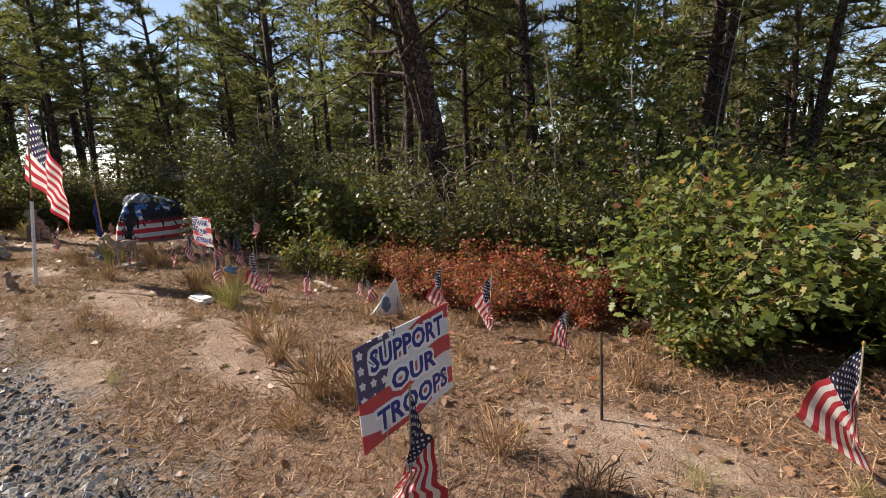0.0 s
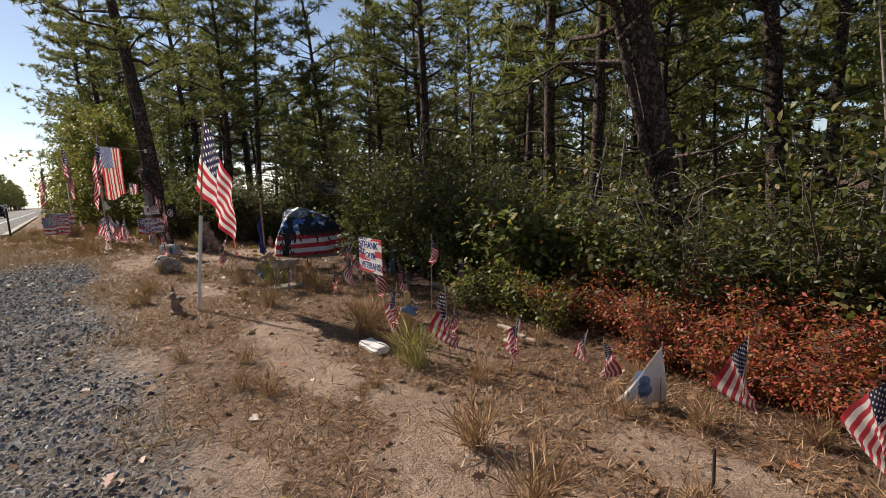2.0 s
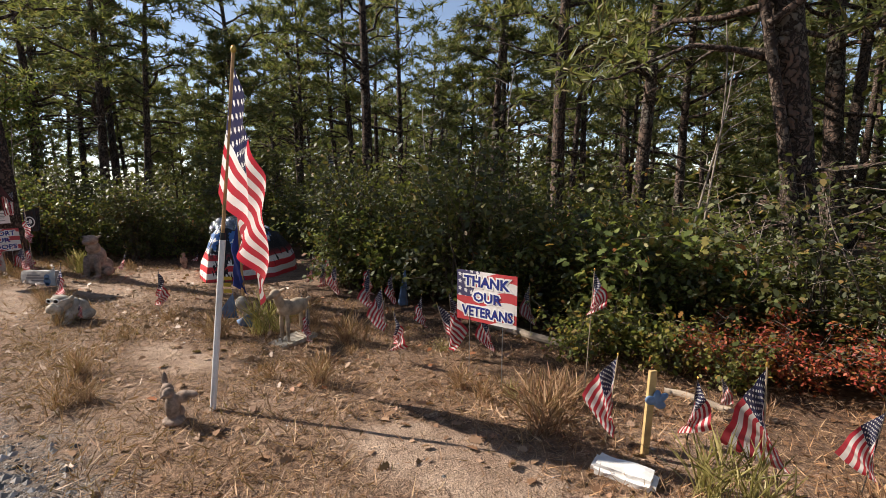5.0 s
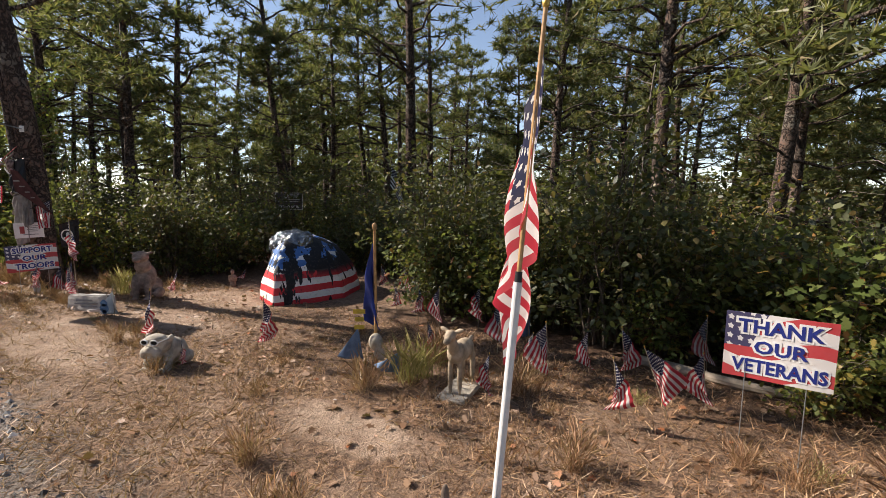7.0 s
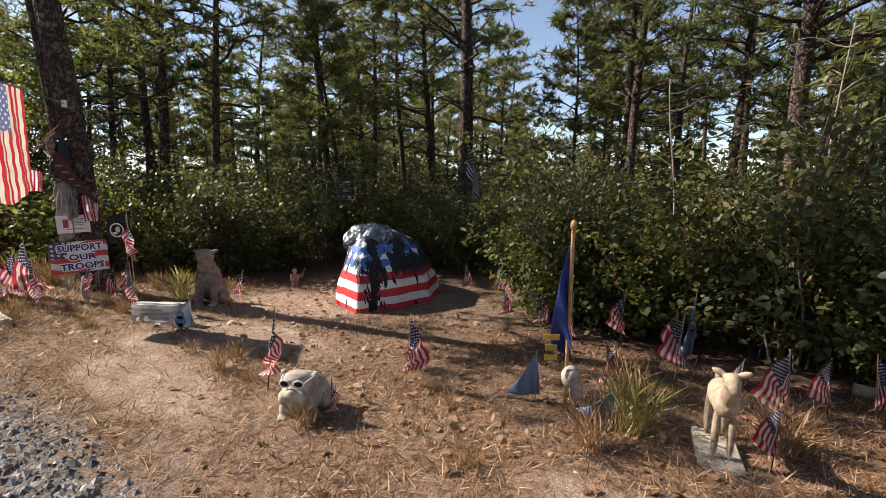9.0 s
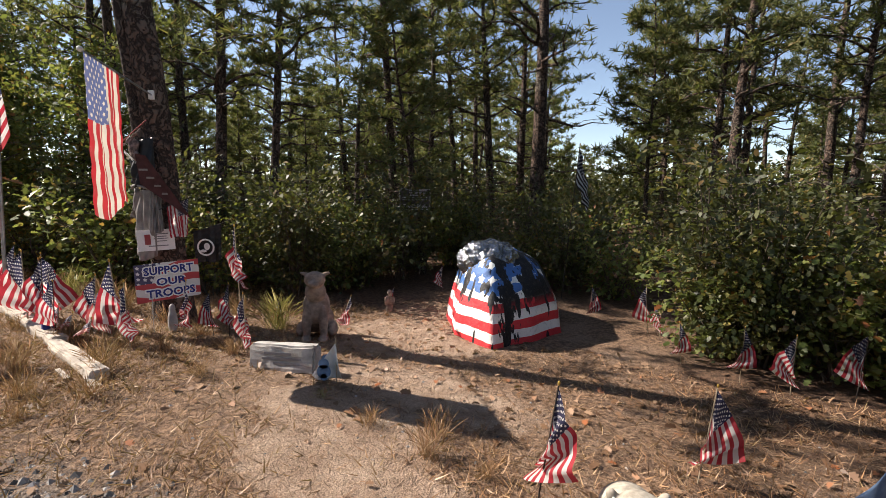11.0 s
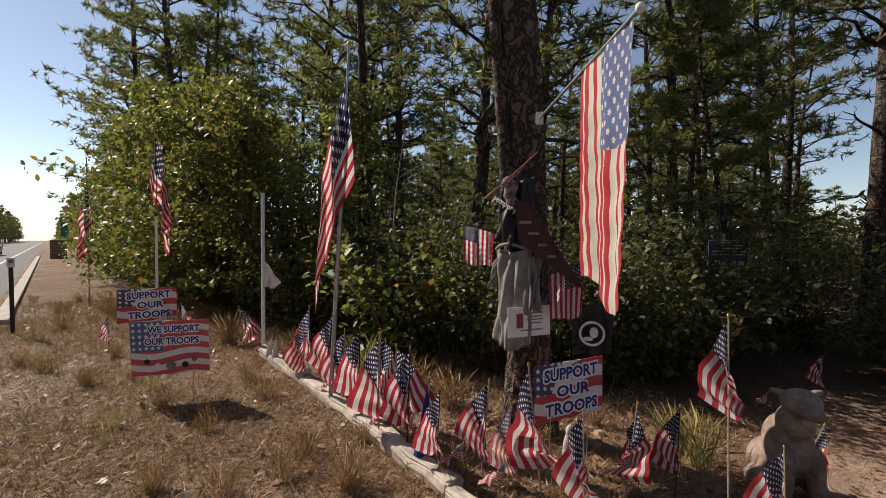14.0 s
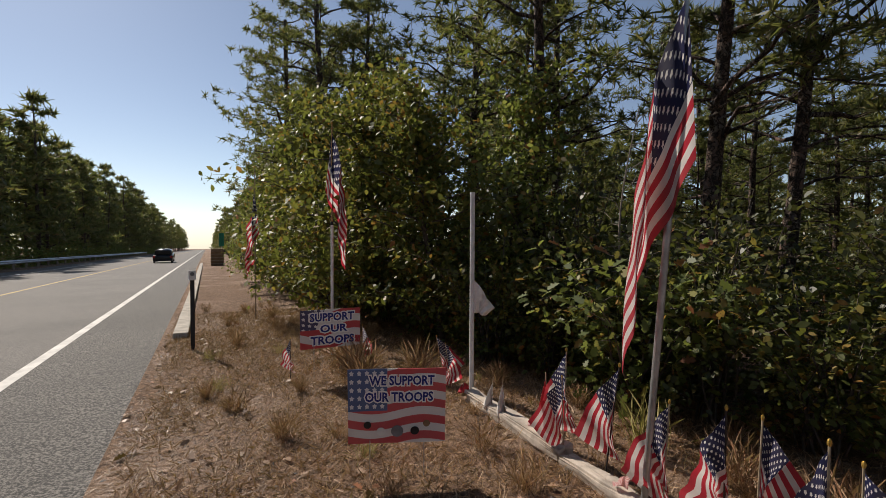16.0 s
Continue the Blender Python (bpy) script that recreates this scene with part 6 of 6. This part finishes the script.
# each faces along its own -y
SIT = (((0, 0.10, 0.17), (0.15, 0.17, 0.16)), ((0, 0.0, 0.34), (0.125, 0.13, 0.20), (-18, 0, 0)), ((0, -0.06, 0.52), (0.095, 0.10, 0.12)), ((0, -0.10, 0.66), (0.095, 0.105, 0.09)), ((0, -0.20, 0.635), (0.05, 0.075, 0.045)),
       ((-0.095, -0.06, 0.715), (0.045, 0.02, 0.022), (0, 12, 0)), ((0.095, -0.06, 0.715), (0.045, 0.02, 0.022), (0, -12, 0)), ((-0.075, -0.13, 0.2), (0.042, 0.045, 0.20)), ((0.075, -0.13, 0.2), (0.042, 0.045, 0.20)),
       ((-0.075, -0.17, 0.03), (0.045, 0.075, 0.03)), ((0.075, -0.17, 0.03), (0.045, 0.075, 0.03)), ((-0.14, 0.02, 0.08), (0.05, 0.13, 0.08)), ((0.14, 0.02, 0.08), (0.05, 0.13, 0.08)), ((0.02, 0.3, 0.05), (0.03, 0.14, 0.03)))
statue("sitting_dog_statue", -6.62, 8.80, 8, SIT, CAST, "brown cast dog statue sitting behind the memorial stone", 0, 1.12).scale = (1.30, 1.30, 1.10)
BULL = (((0, 0.10, 0.14), (0.15, 0.14, 0.14)), ((0, 0.02, 0.16), (0.15, 0.13, 0.16)), ((0, -0.05, 0.12), (0.13, 0.10, 0.12)), ((0, -0.10, 0.27), (0.125, 0.11, 0.10)), ((0, -0.12, 0.33), (0.10, 0.085, 0.05)), ((0, -0.20, 0.235), (0.075, 0.06, 0.05)), ((-0.06, -0.20, 0.205), (0.052, 0.05, 0.062)), ((0.06, -0.20, 0.205), (0.052, 0.05, 0.062)),
        ((0, -0.235, 0.262), (0.026, 0.018, 0.018)), ((0, -0.19, 0.165), (0.07, 0.05, 0.028)), ((-0.12, -0.07, 0.325), (0.030, 0.028, 0.045), (0, -25, 0)), ((0.12, -0.07, 0.325), (0.030, 0.028, 0.045), (0, 25, 0)), ((-0.10, -0.12, 0.07), (0.045, 0.055, 0.09)), ((0.10, -0.12, 0.07), (0.045, 0.055, 0.09)), ((-0.10, -0.17, 0.02), (0.05, 0.065, 0.028)), ((0.10, -0.17, 0.02), (0.05, 0.065, 0.028)), ((-0.14, 0.12, 0.07), (0.05, 0.11, 0.07)), ((0.14, 0.12, 0.07), (0.05, 0.11, 0.07)))
statue("bulldog_statue", -4.25, 5.24, -8, BULL, CREAM, "cream bulldog statue with open jaws on the dry grass", -0.01, 0.92, 0.009)
gl = thing("sunglasses", at_ground(-4.25, 5.24, -8), "white-rimmed sunglasses on the bulldog statue", "sunglasses")
gl.scale = (0.92, 0.92, 0.92)
for sx in (-0.052, 0.052):
    vv, ff = [], []
    tube([(sx + math.cos(a) * 0.037, -0.222 + 0.3 * abs(sx + math.cos(a) * 0.037) ** 1.5, 0.308 + math.sin(a) * 0.026) for a in np.linspace(0, 2 * math.pi, 25)], [0.0065] * 25, 6, vv, ff)
    part("rim", raw("rim", vv, ff, WHITE, True), None, gl)
    bm = bmesh.new()
    ball(bm, (sx, -0.216, 0.308), 0.035, 0.006, 0.025)
    part("lens", solid("lens", bm, GLASS, True), None, gl)
    bm = bmesh.new()
    rod(bm, (sx * 1.7, -0.205, 0.312), (sx * 2.35, -0.09, 0.325), 0.006, 0.005, 6)
    part("temple", bm, WHITE, gl)
DEER = (((0, 0.14, 0.36), (0.085, 0.20, 0.095)), ((0, -0.02, 0.38), (0.08, 0.10, 0.10)), ((0, -0.10, 0.46), (0.05, 0.055, 0.12), (28, 0, 0)), ((0, -0.16, 0.57), (0.05, 0.07, 0.052), (10, 0, 0)), ((0, -0.235, 0.545), (0.03, 0.05, 0.03)),
        ((-0.065, -0.12, 0.61), (0.05, 0.018, 0.022), (0, 25, 0)), ((0.065, -0.12, 0.61), (0.05, 0.018, 0.022), (0, -25, 0)), ((-0.045, -0.04, 0.18), (0.024, 0.026, 0.19)), ((0.045, -0.04, 0.18), (0.024, 0.026, 0.19)), ((-0.05, 0.28, 0.18), (0.026, 0.03, 0.19)), ((0.05, 0.28, 0.18), (0.026, 0.03, 0.19)), ((0, 0.36, 0.40), (0.02, 0.05, 0.03)))
rough_block("statue_base", at_ground(-1.47, 4.92, -24), 0.26, 0.52, 0.05, CREAM, "flat cream base under the deer statue", "base", 0.004, 0.008)
statue("deer_statue", -1.50, 4.84, -24, DEER, TAN, "tan and cream deer statue standing on a flat base", 0.035, 0.98, 0.009)
EAGLE = (((0, 0, 0.14), (0.055, 0.06, 0.12)), ((0, -0.04, 0.27), (0.038, 0.045, 0.042)), ((0, -0.09, 0.262), (0.013, 0.026, 0.013)), ((-0.07, 0.03, 0.24), (0.06, 0.03, 0.08), (0, 30, 0)), ((0.08, 0.02, 0.22), (0.08, 0.03, 0.05), (0, -22, 0)), ((-0.10, 0.05, 0.32), (0.025, 0.02, 0.08)), ((0.15, 0.03, 0.245), (0.06, 0.025, 0.03)), ((0, 0.06, 0.06), (0.04, 0.05, 0.06)), ((0, 0, 0.02), (0.09, 0.08, 0.04)))
statue("eagle_statue", -1.56, 2.80, -10, EAGLE, plain("eagle_paint", (0.30, 0.22, 0.17), 0.8, vary=0.6, scale=14), "small brown eagle statue with raised wings at the pole", 0, 0.85, 0.008)
FIG = (((0, 0, 0.06), (0.06, 0.05, 0.07)), ((0, 0, 0.18), (0.05, 0.04, 0.10)), ((0, -0.01, 0.31), (0.038, 0.04, 0.045)), ((-0.06, -0.02, 0.18), (0.02, 0.03, 0.07)), ((0.06, -0.02, 0.18), (0.02, 0.03, 0.07)))
statue("small_statue", -5.92, 10.55, 10, FIG, CAST, "small brown figure statue at the back of the clearing", 0, 1.05, 0.010)
statue("small_statue", -8.14, 8.42, 0, (((0, 0, 0.12), (0.055, 0.04, 0.16)), ((0, 0, 0.27), (0.035, 0.03, 0.06))), STONE, "small grey upright statue under the troops sign", 0, 1.0, 0.010)


# ---- along the road ----
mk = thing("marker_post", at_ground(-16.86, 10.2, 56), "black flexible marker post with a white reflector plate", "post")
bm = bmesh.new()
box(bm, 0, 0, 0.52, 0.06, 0.02, 1.16, None, 0.006)
part("post", bm, BLACK, mk)
bm = bmesh.new()
box(bm, 0, -0.016, 1.16, 0.10, 0.012, 0.15, None, 0.004)
part("plate", bm, PAPER, mk)
bm = bmesh.new()
bmesh.ops.create_cone(bm, cap_ends=True, segments=16, radius1=0.03, radius2=0.03, depth=0.004, matrix=Matrix.Translation((0, -0.025, 1.18)) @ pose(0, 0, 0, 90, 0, 0))
part("reflector", bm, INK, mk)
bx, by = world_xy(58.0, 0.15)
bxz = float(base_height(58.0, 0.15))
ct = thing("utility_box", Matrix.Translation((bx, by, bxz)) @ pose(0, 0, 0, 0, 0, 56), "brown wooden utility box standing on the verge", "box")
bm = bmesh.new()
box(bm, 0, 0, 0.75, 1.05, 0.8, 1.5, None, 0.02)
part("body", bm, BROWNBOARD, ct)
for k in range(5):
    bm = bmesh.new()
    box(bm, 0, -0.41, 0.2 + 0.28 * k, 1.0, 0.03, 0.06)
    part("slat", bm, WOOD, ct)
gx, gy = world_xy(70, 0.8)
gs = thing("road_sign", Matrix.Translation((gx, gy, float(base_height(70, 0.8)))) @ pose(0, 0, 0, 0, 0, 56), "green road sign on a steel post by the verge", "sign")
bm = bmesh.new()
rod(bm, (0, 0, -0.2), (0, 0, 3.2), 0.04, 0.04, 8)
part("post", bm, STEEL, gs)
bm = bmesh.new()
box(bm, 0, -0.05, 2.5, 0.55, 0.02, 1.5, None, 0.01)
part("board", bm, GREENSIGN, gs)


def guard_rail(u0, u1, v):
    ob = thing("guard_rail", Matrix(), "rusty grey steel guard rail beyond the road", "guard rail")
    verts, faces = [], []
    prof = ((0, 0.45), (0.06, 0.52), (0, 0.59), (0.06, 0.66), (0, 0.74))
    us = np.arange(u0, u1, 3.0)
    for u in us:
        for dv, dz in prof:
            x, y = world_xy(u, v + dv)
            verts.append((x, y, float(base_height(u, v)) + dz))
    for i in range(len(us) - 1):
        for k in range(4):
            faces.append((i * 5 + k, i * 5 + 5 + k, i * 5 + 6 + k, i * 5 + 1 + k))
    thick(part("rail", raw("rail", verts, faces, STEEL), None, ob), 0.006)
    for u in np.arange(u0, u1, 3.0):
        bm = bmesh.new()
        x, y = world_xy(u, v - 0.1)
        box(bm, x, y, float(base_height(u, v)) + 0.34, 0.14, 0.14, 0.82)
        part("post", bm, WOOD, ob)


guard_rail(38, 150, -14.0)
cu, cv = 72.0, -4.9
cx, cy = world_xy(cu, cv)
car = thing("car", Matrix.Translation((cx, cy, float(base_height(cu, cv)))) @ pose(0, 0, 0, 1.5, 0, 56.1), "dark estate car driving away along the road", "car")
bm = bmesh.new()
box(bm, 0, 0, 0.62, 1.84, 4.5, 0.62, None, 0.12)
part("body", solid("body", bm, CARPAINT, True), None, car)
bm = bmesh.new()
r = bmesh.ops.create_cube(bm, size=1.0, matrix=Matrix.Translation((0, -0.5, 1.2)) @ Matrix.Diagonal((1.66, 3.0, 0.62, 1)))
for v in bm.verts:
    if v.co.z > 1.2:
        v.co.x *= 0.84
        v.co.y = -0.5 + (v.co.y + 0.5) * 0.8
bmesh.ops.bevel(bm, geom=bm.edges[:], offset=0.09, segments=3, affect="EDGES")
part("cabin", solid("cabin", bm, CARPAINT, True), None, car)
bm = bmesh.new()
box(bm, 0, -1.90, 1.20, 1.36, 0.06, 0.42, pose(0, 0, 0, 0, 0, 0), 0.02)
part("rear_window", bm, GLASS, car)
for sx in (-0.80, 0.80):
    bm = bmesh.new()
    box(bm, sx, -2.23, 0.78, 0.20, 0.06, 0.22, None, 0.02)
    part("tail_lamp", bm, LAMPRED, car)
    for sy in (-1.4, 1.4):
        bm = bmesh.new()
        rod(bm, (sx * 0.92, sy, 0.33), (sx * 1.12, sy, 0.33), 0.33, 0.33, 24)
        w = part("wheel", bm, RUBBER, car)
        bm = bmesh.new()
        rod(bm, (sx * 1.10, sy, 0.33), (sx * 1.135, sy, 0.33), 0.2, 0.18, 18)
        part("rim", bm, STEEL, w)


# ---- grass, litter and gravel ----
def scatter(n, seed, inside):
    rng = np.random.default_rng(seed)
    out = []
    while len(out) < n:
        u, v = rng.uniform(-8, 24), rng.uniform(-1.4, 5.5)
        k = inside(u, v)
        if rng.random() < k:
            x, y = world_xy(u, v)
            out.append((x, y, height(x, y)))
    return np.array(out), rng


def gravel_part(u, v):
    w = 0.85 + 0.5 * noise.noise(Vector((u * 0.8, v * 0.8, 0)))
    return max(0.0, min(1.0, (w - v) * 2.5)) * max(0.0, min(1.0, (10.2 - u) / 2.0))


def grass_part(u, v):
    clear = 1.0 if not (6.5 < u < 11 and v > 2.4) else 0.40
    patch = max(0.30, min(1, 0.95 + 1.8 * noise.noise(Vector((u * 0.7, v * 0.7, 9.0)))))
    return (1.0 if u > 10 else 0.68) * (1 - gravel_part(u, v) * 0.92) * (1 - 0.88 * sandy(u, v)) * patch * clear * (0.5 if v > 4.6 else 1.0) * max(0.0, min(1.0, (v + 1.36) * 5))


p, rng = scatter(290000, 61, grass_part)
w = rng.normal(size=p.shape)
w[:, 2] = np.abs(w[:, 2]) * 0.75 + 0.12
ob = new("dry_grass", cards("dry_grass", p, w, rng.normal(size=p.shape) + np.array([0, 0, 0.5]), [(0, 0.038), (1, 0.0), (0, -0.038)], 0.03 + 0.10 * rng.random(len(p)) ** 2.0, STRAW))
tagged(ob, "short dry straw-coloured grass on the verge", "grass", kind="stuff")
p, rng = scatter(110000, 62, lambda u, v: (0.9 - 0.85 * gravel_part(u, v)) * (1 - 0.6 * sandy(u, v)) * max(0.25, min(1, 0.8 + 1.6 * noise.noise(Vector((u * 0.55, v * 0.55, 4.0))))))
w = rng.normal(size=p.shape)
w[:, 2] *= 0.08
p[:, 2] += 0.008
ob = new("pine_litter", cards("pine_litter", p, w, np.tile(np.array([0, 0, 1.0]), (len(p), 1)), [(0, 0.022), (1, 0.014), (1, -0.014), (0, -0.022)], 0.03 + 0.07 * rng.random(len(p)), LITTER))
tagged(ob, "fallen brown pine needles on the sand", "litter", kind="stuff")
p, rng = scatter(6000, 63, lambda u, v: 0.15 + 0.4 * (v > 2.2))
w = rng.normal(size=p.shape)
w[:, 2] *= 0.25
p[:, 2] += 0.012
ob = new("fallen_leaves", cards("fallen_leaves", p, w, rng.normal(size=p.shape) * 0.4 + np.array([0, 0, 1.0]), LOBED, 0.04 + 0.06 * rng.random(len(p)), FALLEN, 0.5))
tagged(ob, "fallen oak leaves scattered on the ground", "leaves", kind="stuff")


def pebbles(n, seed, inside, lo, hi, name, label):
    p, rng = scatter(n, seed, inside)
    base = np.array([(1, 0, 0), (0, 1, 0), (-1, 0, 0), (0, -1, 0), (0, 0, 0.7), (0, 0, -0.5)], float)
    faces0 = np.array([(0, 1, 4), (1, 2, 4), (2, 3, 4), (3, 0, 4), (1, 0, 5), (2, 1, 5), (3, 2, 5), (0, 3, 5)])
    s = lo + (hi - lo) * rng.random(n) ** 3
    a = rng.random(n) * 6.28
    st = base[None] * (0.65 + 0.7 * rng.random((n, 6, 1))) * s[:, None, None]
    rot = np.stack([st[..., 0] * np.cos(a)[:, None] - st[..., 1] * np.sin(a)[:, None], st[..., 0] * np.sin(a)[:, None] + st[..., 1] * np.cos(a)[:, None], st[..., 2]], axis=-1)
    v = (rot + p[:, None, :]).reshape(-1, 3)
    f = (faces0[None] + 6 * np.arange(n)[:, None, None]).reshape(-1, 3)
    ob = new(name, raw(name, v.tolist(), f.tolist(), PEBBLE))
    tagged(ob, label, "gravel", kind="stuff")


pebbles(34000, 64, gravel_part, 0.009, 0.036, "gravel", "grey crushed gravel along the shoulder")
pebbles(2500, 65, lambda u, v: 0.5 if v < 3.5 else 0.1, 0.005, 0.018, "loose_stones", "small loose stones on the sand")


def tuft_mesh(seed, n, tall, spread, material):
    rng = np.random.default_rng(seed)
    p = rng.normal(size=(n, 3)) * np.array([0.05, 0.05, 0.0])
    w = np.stack([rng.normal(size=n) * spread, rng.normal(size=n) * spread, np.ones(n)], axis=1)
    return cards("blades", p, w, rng.normal(size=(n, 3)) + np.array([0, 0, 0.2]), [(0, 0.010), (0.5, 0.009), (0.8, 0.005), (1, 0.0), (0.8, -0.005), (0.5, -0.009), (0, -0.010)], tall * (0.5 + 0.6 * rng.random(n)), material, 1.6)


TUFTS = [tuft_mesh(81, 120, 0.34, 0.38, REDGRASS), tuft_mesh(82, 90, 0.26, 0.42, STRAW), tuft_mesh(83, 80, 0.42, 0.32, GREENGRASS), tuft_mesh(84, 60, 0.20, 0.5, GREENGRASS)]
TUFT_LABELS = ("reddish tuft of dry bluestem grass", "straw-coloured tuft of dry grass", "tall tuft of yellow-green grass", "low tuft of green grass")


def tuft(k, x, y, s=1.0):
    ob = new("grass_tuft", TUFTS[k])
    ob.matrix_basis = at_ground(x, y, rngf.uniform(0, 360))
    ob.scale = (s, s, s)
    tagged(ob, TUFT_LABELS[k], "grass tuft", "grass tufts")


for x, y, k, s in ((1.75, 2.3, 2, 1.0), (1.9, 2.1, 2, 0.9), (3.65, -0.25, 0, 1.2), (3.95, -0.35, 0, 1.1), (4.2, 0.0, 0, 1.0), (1.0, 3.2, 0, 1.2), (1.25, 3.5, 0, 1.0), (0.95, 2.95, 0, 1.1), (-1.95, 5.2, 2, 1.2), (-1.8, 5.35, 2, 1.0), (-7.15, 9.0, 2, 1.15), (-7.3, 9.3, 2, 1.05),
                   (-11.5, 9.15, 1, 0.9), (-11.0, 8.75, 1, 0.9), (-13.3, 9.9, 0, 1.3), (-13.6, 10.2, 0, 1.4), (-14.2, 10.6, 0, 1.5), (-13.0, 10.6, 0, 1.4), (-8.2, 7.3, 1, 0.9), (-8.0, 7.1, 1, 1.0), (3.1, 0.4, 0, 1.0), (2.7, 0.9, 0, 1.0), (2.5, 2.0, 1, 1.0), (4.9, -0.9, 1, 1.0), (5.3, -1.3, 1, 0.9), (-2.3, 4.9, 0, 1.0), (-0.9, 5.1, 0, 1.1), (-1.7, 5.9, 0, 1.2), (-10.4, 9.9, 2, 1.1), (-9.8, 9.7, 0, 1.2), (-9.3, 9.3, 0, 1.2)):
    tuft(k, x, y, s)
for i in range(190):
    u, v = rngf.uniform(-8, 25), rngf.uniform(-0.9, 4.6)
    if gravel_part(u, v) > 0.2 or (6.5 < u < 11 and v > 2.6):
        continue
    if -1.2 < v < 0.25 and u < 12.5:
        continue
    x, y = world_xy(u, v)
    tuft(rngf.choice((0, 0, 1, 1, 1, 3)), x, y, rngf.uniform(0.45, 0.9))
